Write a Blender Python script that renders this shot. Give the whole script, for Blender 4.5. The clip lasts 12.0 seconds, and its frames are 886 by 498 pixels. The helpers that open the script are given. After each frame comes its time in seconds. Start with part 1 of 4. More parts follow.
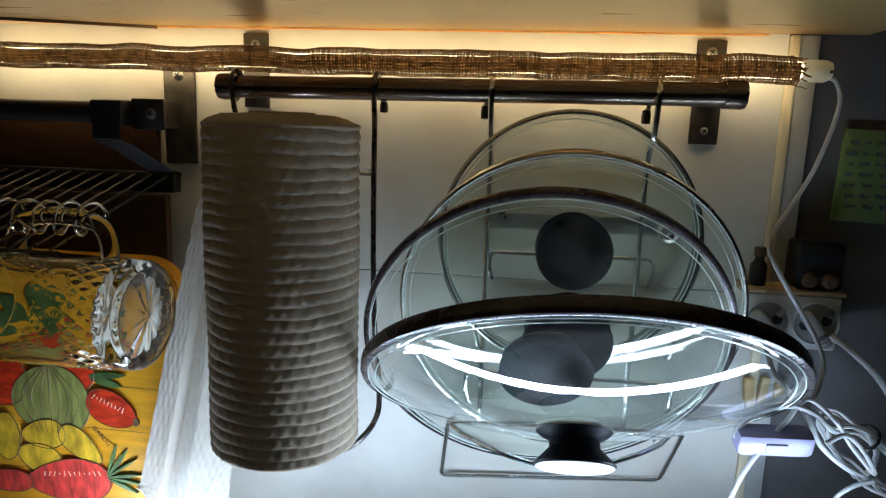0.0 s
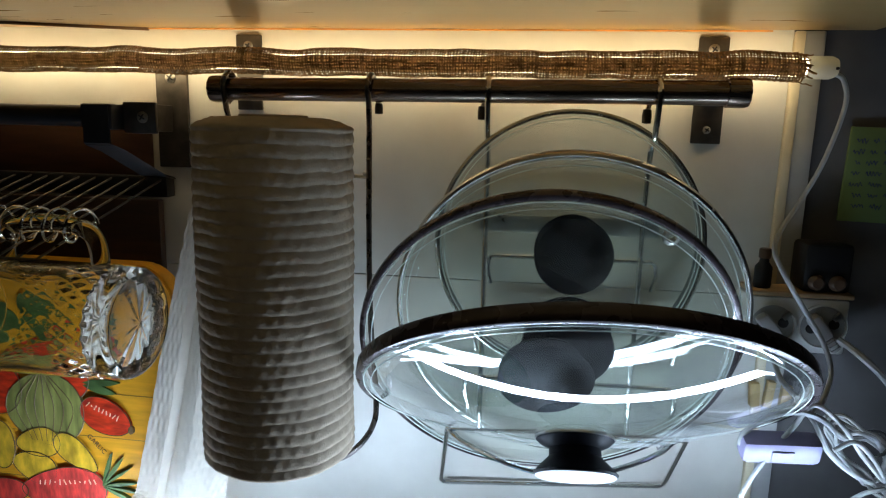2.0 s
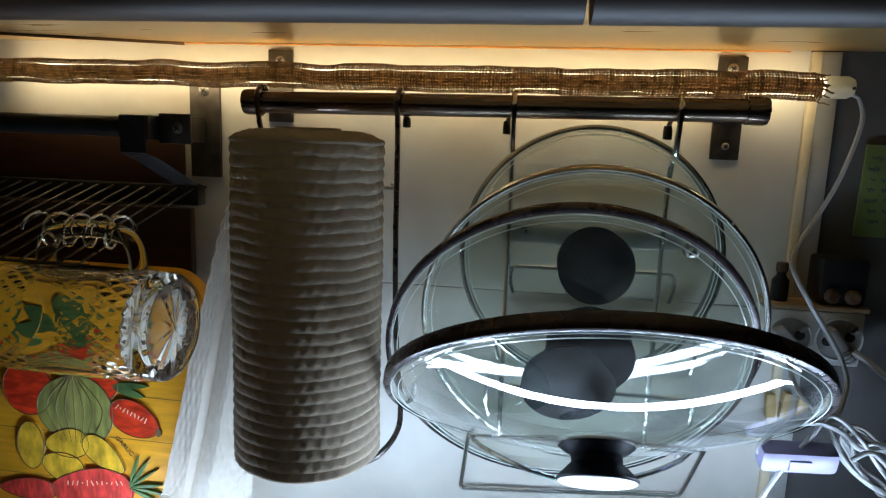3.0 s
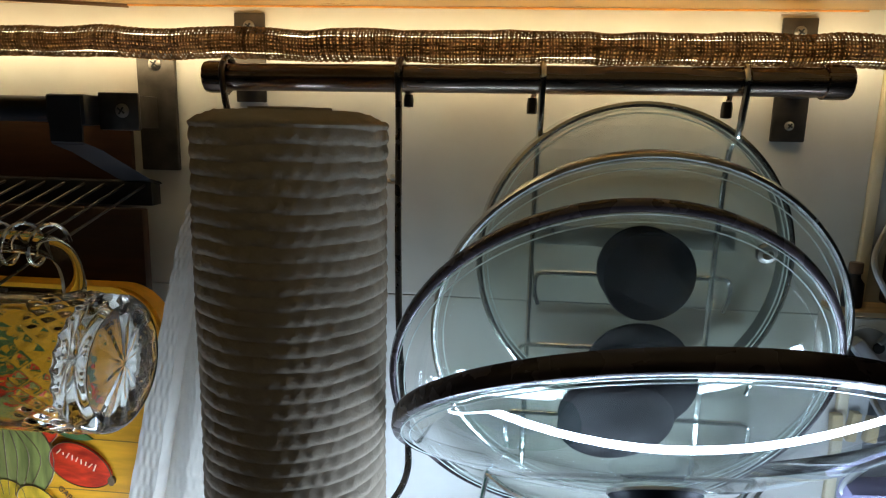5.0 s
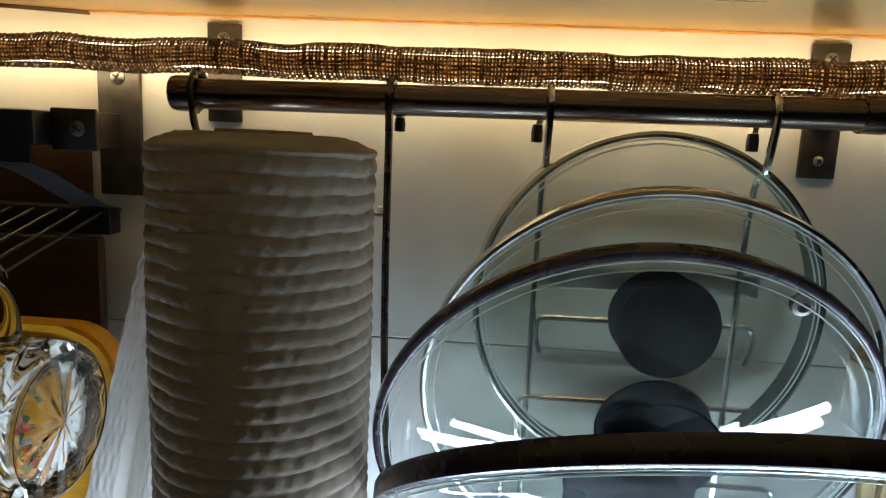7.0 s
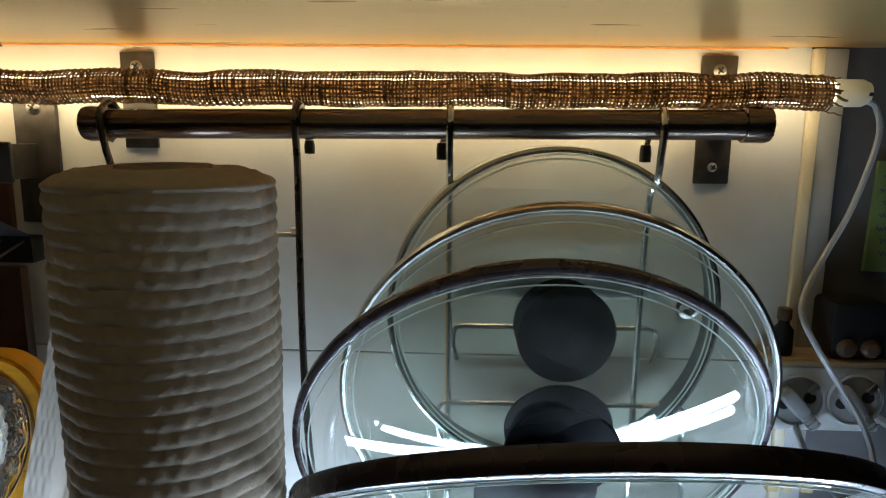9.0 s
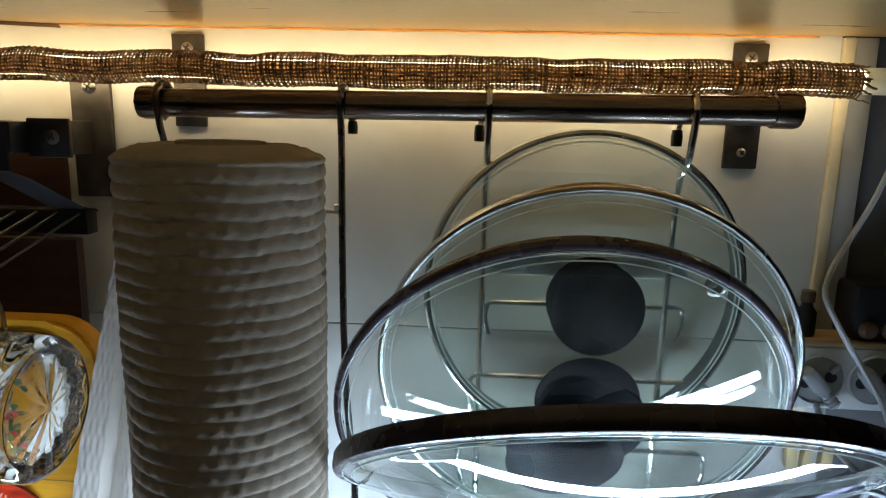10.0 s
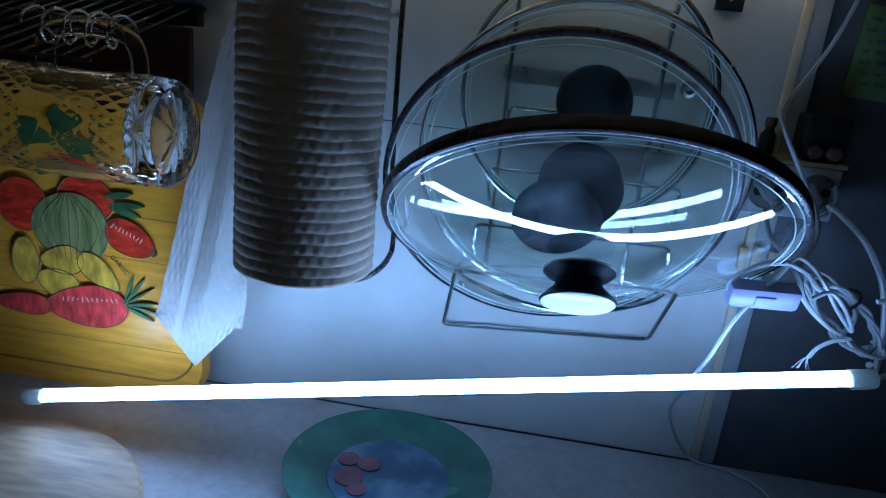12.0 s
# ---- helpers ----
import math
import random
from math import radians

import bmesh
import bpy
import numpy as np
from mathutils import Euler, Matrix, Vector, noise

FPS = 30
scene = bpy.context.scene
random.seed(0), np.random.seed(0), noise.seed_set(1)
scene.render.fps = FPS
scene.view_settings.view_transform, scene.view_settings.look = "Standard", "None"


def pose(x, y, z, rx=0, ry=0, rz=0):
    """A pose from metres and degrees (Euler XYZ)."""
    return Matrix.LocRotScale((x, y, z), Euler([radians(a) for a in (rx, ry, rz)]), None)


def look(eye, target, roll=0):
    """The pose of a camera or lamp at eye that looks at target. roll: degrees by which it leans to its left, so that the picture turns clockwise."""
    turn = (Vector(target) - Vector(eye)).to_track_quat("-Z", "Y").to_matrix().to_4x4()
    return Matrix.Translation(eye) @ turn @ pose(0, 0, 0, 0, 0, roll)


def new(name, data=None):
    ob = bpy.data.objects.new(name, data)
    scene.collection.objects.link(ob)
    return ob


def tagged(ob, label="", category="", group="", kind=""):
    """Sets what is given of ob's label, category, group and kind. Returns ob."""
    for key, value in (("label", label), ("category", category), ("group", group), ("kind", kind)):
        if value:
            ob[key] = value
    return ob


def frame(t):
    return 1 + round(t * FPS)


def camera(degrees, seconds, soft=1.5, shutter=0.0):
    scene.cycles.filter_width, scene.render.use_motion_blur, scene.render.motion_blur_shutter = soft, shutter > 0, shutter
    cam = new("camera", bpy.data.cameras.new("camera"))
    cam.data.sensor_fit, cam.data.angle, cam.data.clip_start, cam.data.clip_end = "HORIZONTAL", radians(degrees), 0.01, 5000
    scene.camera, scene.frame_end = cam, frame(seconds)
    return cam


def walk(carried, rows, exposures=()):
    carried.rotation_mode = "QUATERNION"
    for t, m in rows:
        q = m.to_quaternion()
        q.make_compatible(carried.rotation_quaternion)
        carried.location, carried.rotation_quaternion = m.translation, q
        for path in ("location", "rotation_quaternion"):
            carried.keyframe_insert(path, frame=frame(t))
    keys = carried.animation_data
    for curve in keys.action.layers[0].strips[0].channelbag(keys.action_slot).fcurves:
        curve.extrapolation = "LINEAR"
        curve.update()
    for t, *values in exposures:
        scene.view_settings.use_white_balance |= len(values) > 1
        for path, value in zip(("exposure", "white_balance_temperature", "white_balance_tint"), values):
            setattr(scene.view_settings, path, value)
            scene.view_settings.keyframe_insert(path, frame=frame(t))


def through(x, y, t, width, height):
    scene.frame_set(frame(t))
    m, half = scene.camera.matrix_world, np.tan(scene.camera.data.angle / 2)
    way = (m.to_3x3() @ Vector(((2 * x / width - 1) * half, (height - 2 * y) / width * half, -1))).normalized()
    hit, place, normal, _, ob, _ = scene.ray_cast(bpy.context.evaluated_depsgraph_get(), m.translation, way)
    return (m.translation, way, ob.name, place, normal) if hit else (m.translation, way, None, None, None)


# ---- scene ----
cam = camera(68.7, 12.0, soft=1.1)
PATH = [
    (0, (0.0651, 0.0260, 0.5221), (-0.0096, 0.6116, 0.4135), 1.9),
    (0.5, (0.0695, 0.0206, 0.5216), (-0.0127, 0.6050, 0.4130), 1.7),
    (1, (0.0723, 0.0260, 0.5235), (-0.0114, 0.6092, 0.4110), 1.3),
    (1.5, (0.0692, 0.0336, 0.5215), (-0.0178, 0.6171, 0.4129), 1.1),
    (2, (0.0697, 0.0371, 0.5244), (-0.0098, 0.6215, 0.4143), 1.4),
    (2.5, (0.0688, 0.0303, 0.5269), (-0.0122, 0.6156, 0.4222), 1.7),
    (3, (0.0569, 0.0215, 0.5249), (-0.0277, 0.6071, 0.4256), 2.0),
    (5, (0.0153, 0.1051, 0.5232), (-0.0381, 0.6919, 0.4101), 1.4),
    (5.5, (0.0248, 0.1156, 0.5346), (-0.0316, 0.7039, 0.4299), 1.5),
    (6, (0.0093, 0.1377, 0.5191), (-0.0510, 0.7266, 0.4225), 1.4),
    (6.5, (0.0091, 0.1547, 0.5227), (-0.0446, 0.7445, 0.4261), 1.6),
    (7, (0.0069, 0.1496, 0.5270), (-0.0342, 0.7406, 0.4322), 2.6),
    (7.5, (0.0139, 0.1403, 0.5335), (-0.0200, 0.7316, 0.4375), 2.2),
    (9.5, (0.0496, 0.1401, 0.5449), (0.0271, 0.7302, 0.4375), 0.4),
    (10, (0.0338, 0.1224, 0.5413), (-0.0010, 0.7104, 0.4267), 1.4),
    (10.5, (0.0303, 0.0815, 0.5267), (-0.0090, 0.6671, 0.4022), 2.7),
    (11, (0.0303, 0.0350, 0.5027), (-0.0096, 0.6185, 0.3689), 3.1),
    (11.5, (0.0442, 0.0096, 0.4840), (-0.0083, 0.5871, 0.3292), 4.8),
    (12, (0.0500, -0.0061, 0.4660), (-0.0058, 0.5654, 0.2914), 6.3),
]
EXPOSURES = [(0, 0.0, 6350, 9), (3.0, -0.03, 6250, 9), (5.0, 0.06, 6200, 9), (6.5, 0.28, 6250, 9), (9.5, 0.29, 6150, 8), (10.5, 0.08, 5900, 9), (11.0, -0.06, 5150, 10), (11.5, -0.68, 4400, 9.5), (12.0, -0.75, 4250, 11)]
walk(cam, [(t, look(eye, target, roll)) for t, eye, target, roll in PATH], EXPOSURES)

# ---------------------------------------------------------------- exposure, world
# (the place is lit by two tubes alone; the room behind is almost dark)
world = bpy.data.worlds.new("world")
scene.world = world
world.use_nodes = True
world.node_tree.nodes["Background"].inputs[0].default_value = (1.0, 0.66, 0.38, 1)
world.node_tree.nodes["Background"].inputs[1].default_value = 0.002
WARM, COOL = 9.6, 72.0

# ---------------------------------------------------------------- plan
WALL = 0.5445          # face of the wall behind everything
COUNTER = 0.128        # top of the worktop
UNDER = 0.598          # underside of the hanging cabinet
RAIL_Y, RAIL_Z = 0.510, 0.5505


# ---------------------------------------------------------------- materials
def material(name, color, rough=0.5, metal=0.0, vary=0.12, scale=40.0, bump=0.0, bump_scale=200.0, stain=0.0,
             stain_color=(0.3, 0.22, 0.12), stain_scale=9.0, stretch=(1, 1, 1), sheen=0.0, through=0.0, spec=0.5):
    m = bpy.data.materials.new(name)
    m.use_nodes = True
    nt = m.node_tree
    b = nt.nodes["Principled BSDF"]
    b.inputs["Roughness"].default_value = rough
    b.inputs["Metallic"].default_value = metal
    b.inputs["Specular IOR Level"].default_value = spec
    co = nt.nodes.new("ShaderNodeTexCoord")
    mp = nt.nodes.new("ShaderNodeMapping")
    mp.inputs["Scale"].default_value = stretch
    nt.links.new(co.outputs["Object"], mp.inputs[0])
    n = nt.nodes.new("ShaderNodeTexNoise")
    n.inputs["Scale"].default_value, n.inputs["Detail"].default_value = scale, 5
    nt.links.new(mp.outputs[0], n.inputs["Vector"])
    ramp = nt.nodes.new("ShaderNodeValToRGB")
    lo = [max(0, c * (1 - vary)) for c in color]
    hi = [min(1, c * (1 + vary)) for c in color]
    ramp.color_ramp.elements[0].position, ramp.color_ramp.elements[1].position = 0.32, 0.68
    ramp.color_ramp.elements[0].color, ramp.color_ramp.elements[1].color = (*lo, 1), (*hi, 1)
    nt.links.new(n.outputs[0], ramp.inputs[0])
    out = ramp.outputs[0]
    if stain:
        s = nt.nodes.new("ShaderNodeTexNoise")
        s.inputs["Scale"].default_value, s.inputs["Detail"].default_value = stain_scale, 7
        nt.links.new(mp.outputs[0], s.inputs["Vector"])
        sr = nt.nodes.new("ShaderNodeMapRange")
        sr.inputs[1].default_value, sr.inputs[2].default_value, sr.inputs[4].default_value = 0.5, 0.8, stain
        nt.links.new(s.outputs[0], sr.inputs[0])
        mix = nt.nodes.new("ShaderNodeMix")
        mix.data_type = "RGBA"
        mix.inputs[7].default_value = (*stain_color, 1)
        nt.links.new(sr.outputs[0], mix.inputs[0])
        nt.links.new(out, mix.inputs[6])
        out = mix.outputs[2]
    nt.links.new(out, b.inputs["Base Color"])
    rr = nt.nodes.new("ShaderNodeMapRange")
    rr.inputs[3].default_value, rr.inputs[4].default_value = max(0.02, rough - 0.07), min(1, rough + 0.07)
    nt.links.new(n.outputs[0], rr.inputs[0])
    nt.links.new(rr.outputs[0], b.inputs["Roughness"])
    if bump:
        bn = nt.nodes.new("ShaderNodeTexNoise")
        bn.inputs["Scale"].default_value, bn.inputs["Detail"].default_value = bump_scale, 4
        nt.links.new(mp.outputs[0], bn.inputs["Vector"])
        bp = nt.nodes.new("ShaderNodeBump")
        bp.inputs["Strength"].default_value, bp.inputs["Distance"].default_value = bump, 0.001
        nt.links.new(bn.outputs[0], bp.inputs["Height"])
        nt.links.new(bp.outputs[0], b.inputs["Normal"])
    if sheen:
        b.inputs["Sheen Weight"].default_value = sheen
    if through:
        tr = nt.nodes.new("ShaderNodeBsdfTranslucent")
        nt.links.new(out, tr.inputs[0])
        ms = nt.nodes.new("ShaderNodeMixShader")
        ms.inputs[0].default_value = through
        nt.links.new(b.outputs[0], ms.inputs[1])
        nt.links.new(tr.outputs[0], ms.inputs[2])
        nt.links.new(ms.outputs[0], nt.nodes["Material Output"].inputs[0])
    return m


def thin_glass(name, tint, gloss=1.0, rough=0.02, haze=0.05):
    """Thin sheet of glass: clear with a tint, Fresnel gloss, and a pale film for dust and painted-in haze."""
    m = bpy.data.materials.new(name)
    m.use_nodes = True
    nt = m.node_tree
    nt.nodes.remove(nt.nodes["Principled BSDF"])
    t = nt.nodes.new("ShaderNodeBsdfTransparent")
    t.inputs[0].default_value = (*tint, 1)
    g = nt.nodes.new("ShaderNodeBsdfGlossy")
    g.inputs[0].default_value = (gloss, gloss, gloss, 1)
    g.inputs["Roughness"].default_value = rough
    f = nt.nodes.new("ShaderNodeLayerWeight")
    pw = nt.nodes.new("ShaderNodeMath")
    pw.operation, pw.inputs[1].default_value = "POWER", 4.0
    nt.links.new(f.outputs["Facing"], pw.inputs[0])
    f = nt.nodes.new("ShaderNodeMath")
    f.operation, f.inputs[1].default_value, f.inputs[2].default_value = "MULTIPLY_ADD", 0.8, 0.07
    nt.links.new(pw.outputs[0], f.inputs[0])
    m1 = nt.nodes.new("ShaderNodeMixShader")
    nt.links.new(f.outputs[0], m1.inputs[0])
    nt.links.new(t.outputs[0], m1.inputs[1])
    nt.links.new(g.outputs[0], m1.inputs[2])
    d = nt.nodes.new("ShaderNodeBsdfDiffuse")
    d.inputs[0].default_value = (0.7, 0.75, 0.75, 1)
    co = nt.nodes.new("ShaderNodeTexCoord")
    n = nt.nodes.new("ShaderNodeTexNoise")
    n.inputs["Scale"].default_value, n.inputs["Detail"].default_value = 30, 8
    nt.links.new(co.outputs["Object"], n.inputs["Vector"])
    mr = nt.nodes.new("ShaderNodeMapRange")
    mr.inputs[1].default_value, mr.inputs[2].default_value, mr.inputs[4].default_value = 0.42, 0.8, haze
    nt.links.new(n.outputs[0], mr.inputs[0])
    m2 = nt.nodes.new("ShaderNodeMixShader")
    nt.links.new(mr.outputs[0], m2.inputs[0])
    nt.links.new(m1.outputs[0], m2.inputs[1])
    nt.links.new(d.outputs[0], m2.inputs[2])
    nt.links.new(m2.outputs[0], nt.nodes["Material Output"].inputs[0])
    return m


def thick_glass(name, tint):
    m = bpy.data.materials.new(name)
    m.use_nodes = True
    b = m.node_tree.nodes["Principled BSDF"]
    b.inputs["Base Color"].default_value = (*tint, 1)
    b.inputs["Roughness"].default_value = 0.02
    b.inputs["Transmission Weight"].default_value = 1.0
    b.inputs["IOR"].default_value = 1.48
    return m


def glowing(name, color, strength):
    m = bpy.data.materials.new(name)
    m.use_nodes = True
    b = m.node_tree.nodes["Principled BSDF"]
    b.inputs["Base Color"].default_value = (0.8, 0.8, 0.8, 1)
    b.inputs["Emission Color"].default_value = (*color, 1)
    b.inputs["Emission Strength"].default_value = strength
    return m


M_WALL = material("painted_panel", (0.53, 0.51, 0.455), 0.45, vary=0.06, scale=25, bump=0.06, bump_scale=90, stain=0.55,
                  stain_color=(0.42, 0.33, 0.27), stain_scale=9)
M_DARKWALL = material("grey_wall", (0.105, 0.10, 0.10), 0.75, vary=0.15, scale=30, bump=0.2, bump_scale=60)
M_TRIM = material("cream_trim", (0.60, 0.52, 0.36), 0.45, vary=0.08, scale=60)
M_TRIMGREY = material("grey_edge", (0.36, 0.36, 0.345), 0.5, vary=0.1, scale=50)
M_UNDER = material("varnished_underside", (0.43, 0.275, 0.10), 0.30, vary=0.06, scale=14, stretch=(1, 9, 9), bump=0.05, bump_scale=30)
M_GAP = material("dark_gap", (0.10, 0.05, 0.02), 0.7, vary=0.3)
M_ORANGE = material("orange_edge_band", (0.62, 0.27, 0.05), 0.4, vary=0.2, scale=80)
M_DOOR = material("dark_door_wood", (0.050, 0.027, 0.014), 0.42, spec=0.2, vary=0.35, scale=30, stretch=(1, 8, 8))
M_COUNTER = material("worktop_laminate", (0.44, 0.42, 0.40), 0.40, vary=0.12, scale=120, stain=0.3, stain_scale=20)
# Paint of the unseen surfaces, set this dark so they bounce little light.
M_ROOM = material("dark_unseen_paint", (0.06, 0.045, 0.035), 0.8, vary=0.1, scale=4)
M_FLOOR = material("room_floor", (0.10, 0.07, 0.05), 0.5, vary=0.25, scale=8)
M_STEEL = material("brushed_steel", (0.55, 0.53, 0.50), 0.3, 1.0, vary=0.2, scale=60, bump=0.05, bump_scale=300)
M_BRIGHT = material("bright_steel", (0.82, 0.83, 0.82), 0.22, 1.0, vary=0.06, scale=60)
M_CHROME = material("chrome_wire", (0.74, 0.74, 0.73), 0.16, 1.0, vary=0.1, scale=90)
M_SCREW = material("worn_screw_steel", (0.30, 0.28, 0.25), 0.42, 1.0, vary=0.25, scale=200)
# Steel of the holder's hooks, darkened in colour because they stand backlit.
M_BACKLIT = material("backlit_steel_wire", (0.16, 0.14, 0.13), 0.28, 1.0, vary=0.2, scale=80)
M_DIMWIRE = material("dim_wire", (0.13, 0.12, 0.11), 0.3, 1.0, vary=0.25, scale=80)
M_RAIL = material("dark_bronze_rail", (0.20, 0.15, 0.12), 0.27, 1.0, vary=0.25, scale=30, stretch=(0.2, 4, 4))
M_BLACK = material("black_metal", (0.012, 0.011, 0.011), 0.38, 0.0, vary=0.3, scale=60)
M_DARKPLATE = material("dark_metal_plate", (0.07, 0.06, 0.05), 0.4, 0.6, vary=0.3, scale=80, bump=0.15, bump_scale=150)
M_KNOB = material("black_knob_plastic", (0.004, 0.004, 0.006), 0.50, vary=0.3, scale=80, spec=0.08)
M_CAP = material("pale_knob_cap", (0.62, 0.62, 0.66), 0.3, vary=0.06, scale=50)
M_RIMDARK = material("dark_lid_rim", (0.050, 0.034, 0.036), 0.27, 0.3, vary=0.2, scale=50, bump=0.06)
M_RIM = material("steel_lid_rim", (0.60, 0.58, 0.54), 0.25, 1.0, vary=0.15, scale=60)
# Steel on the inside of a rim, coloured dark for the shade there.
M_SHADED_LINING = material("shaded_steel_lining", (0.16, 0.17, 0.155), 0.5, 0.3, vary=0.2, scale=60)
# The film carries the veil of glare over the lids, strongest on the front one.
M_LID = thin_glass("lid_glass", (0.925, 0.95, 0.92), haze=0.05)
M_HAZY = thin_glass("hazy_lid_glass", (0.94, 0.955, 0.945), haze=0.18)
# Pale colour for the lit lines along the edge and knee of the glass.
M_GLINT = material("glass_edge_glint", (0.70, 0.76, 0.70), 0.14, vary=0.2, scale=60, spec=0.9)
M_MUG = thick_glass("cut_glass", (0.955, 0.93, 0.85))
# Same white paper as the sheet below; the roll's shade is in its colour.
M_PAPER_SHADED = material("kitchen_paper_shaded", (0.40, 0.32, 0.235), 0.95, vary=0.05, scale=120, bump=0.35, bump_scale=700, spec=0.1)
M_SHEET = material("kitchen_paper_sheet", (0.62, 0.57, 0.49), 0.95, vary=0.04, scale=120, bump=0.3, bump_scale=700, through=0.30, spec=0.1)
M_CARD = material("grey_cardboard", (0.36, 0.28, 0.20), 0.9, vary=0.15, scale=90)
M_BURLAP = material("burlap_thread", (0.19, 0.105, 0.048), 0.95, vary=0.4, scale=150, through=0.08, spec=0.02)
M_FOLD = material("burlap_inner_fold", (0.24, 0.145, 0.066), 0.95, vary=0.35, scale=260, through=0.32, spec=0.02)
M_BOARD = material("varnished_board", (0.80, 0.37, 0.02), 0.33, vary=0.16, scale=22, stretch=(1, 5, 7), bump=0.05, bump_scale=60, stain=0.3,
                   stain_color=(0.5, 0.25, 0.04), stain_scale=12)
M_BOARDEDGE = material("board_groove", (0.33, 0.16, 0.03), 0.4, vary=0.2, scale=50)
M_RED = material("print_red", (0.72, 0.045, 0.012), 0.35, vary=0.5, scale=60, stain=0.6, stain_color=(0.30, 0.01, 0.01), stain_scale=55, stretch=(1, 1, 3))
M_PINK = material("print_pink_red", (0.70, 0.06, 0.045), 0.35, vary=0.45, scale=60, stain=0.5, stain_color=(0.40, 0.02, 0.03), stain_scale=50, stretch=(3, 1, 1))
M_HIGH = material("print_pale_dash", (0.85, 0.55, 0.38), 0.4, vary=0.1, scale=50)
M_BULB = material("print_olive", (0.27, 0.27, 0.07), 0.35, vary=0.45, scale=50, stretch=(3, 1, 0.6), stain=0.5, stain_color=(0.55, 0.45, 0.14), stain_scale=22)
M_CLOVE = material("print_yellow", (0.74, 0.43, 0.03), 0.35, vary=0.4, scale=60, stretch=(2, 1, 1), stain=0.65, stain_color=(0.4, 0.22, 0.03), stain_scale=24)
M_GREEN = material("print_green", (0.08, 0.14, 0.04), 0.4, vary=0.4, scale=60)
M_OUTLINE = material("print_outline", (0.14, 0.08, 0.03), 0.5, vary=0.2)
M_WHITE = material("white_plastic", (0.72, 0.72, 0.70), 0.35, vary=0.05, scale=40, stain=0.2, stain_scale=60)
M_SWITCH = material("lavender_white_plastic", (0.23, 0.21, 0.33), 0.40, vary=0.05, scale=60)
M_CABLE = material("white_cable", (0.42, 0.42, 0.41), 0.4, vary=0.08, scale=40)
M_PLUG = material("grey_plug_plastic", (0.40, 0.40, 0.40), 0.4, vary=0.1, scale=60)
M_HOLE = material("socket_hole", (0.02, 0.02, 0.02), 0.5, vary=0.2)
# Brown of the round board, and of the warm light on the socket's top.
M_WOOD_LITTOP = material("raw_wood_and_lit_top", (0.40, 0.27, 0.14), 0.6, vary=0.25, scale=30, stretch=(1, 6, 6))
M_BROWNWOOD = material("dark_brown_wood", (0.036, 0.014, 0.005), 0.45, vary=0.3, scale=25, stretch=(1, 6, 8), bump=0.05)
M_PEG = material("yellow_peg_wood", (0.52, 0.38, 0.16), 0.55, vary=0.2, scale=40, stretch=(4, 4, 1))
M_NOTE = material("green_note_paper", (0.14, 0.20, 0.065), 0.9, vary=0.08, scale=60)
M_INK = material("blue_ink", (0.03, 0.04, 0.10), 0.7, vary=0.2)
M_MATT = material("matt_black_plastic", (0.008, 0.007, 0.007), 0.5, vary=0.3)
M_BROWN = material("brown_knob", (0.09, 0.05, 0.028), 0.45, vary=0.3)
M_FROST = material("frosted_end_cap", (0.42, 0.42, 0.38), 0.45, vary=0.08, through=0.25)
M_WARMTUBE = glowing("warm_tube_glow", (1.0, 0.78, 0.43), WARM)
M_COOLTUBE = glowing("cool_tube_glow", (0.60, 0.77, 1.0), COOL)
M_PLATE_G = material("plate_green", (0.06, 0.16, 0.11), 0.25, vary=0.3, scale=30)
M_PLATE_B = material("plate_blue", (0.08, 0.14, 0.24), 0.25, vary=0.35, scale=25, stain=0.5, stain_color=(0.4, 0.5, 0.6), stain_scale=25)
M_PLATE_R = material("plate_red", (0.22, 0.06, 0.10), 0.25, vary=0.35, scale=40)


# ---------------------------------------------------------------- mesh helpers
def mesh_of(name, bm, mat, smooth=True):
    me = bpy.data.meshes.new(name)
    bmesh.ops.recalc_face_normals(bm, faces=bm.faces)
    bm.to_mesh(me)
    bm.free()
    if smooth:
        for p in me.polygons:
            p.use_smooth = True
        me.set_sharp_from_angle(angle=radians(38))
    me.materials.append(mat)
    return me


def part(name, bm, mat, parent=None, label="", smooth=True):
    ob = new(name, mesh_of(name, bm, mat, smooth))
    if parent is not None:
        ob.parent = parent
    return tagged(ob, label)


def thing(name, label, category, group="", kind="", at=None):
    ob = new(name)
    ob.empty_display_size = 0.02
    if at is not None:
        ob.matrix_world = at
    return tagged(ob, label, category, group, kind)


def box(x0, x1, y0, y1, z0, z1, bevel=0.0, bm=None, m=None):
    own = bm is None
    bm = bm or bmesh.new()
    r = bmesh.ops.create_cube(bm, size=1)
    vs = r["verts"]
    t = Matrix.Translation(((x0 + x1) / 2, (y0 + y1) / 2, (z0 + z1) / 2)) @ Matrix.Diagonal((x1 - x0, y1 - y0, z1 - z0, 1))
    bmesh.ops.transform(bm, matrix=(m @ t) if m else t, verts=vs)
    if bevel:
        es = list({e for v in vs for e in v.link_edges})
        bmesh.ops.bevel(bm, geom=es, offset=bevel, segments=2, affect="EDGES", profile=0.5)
    return bm


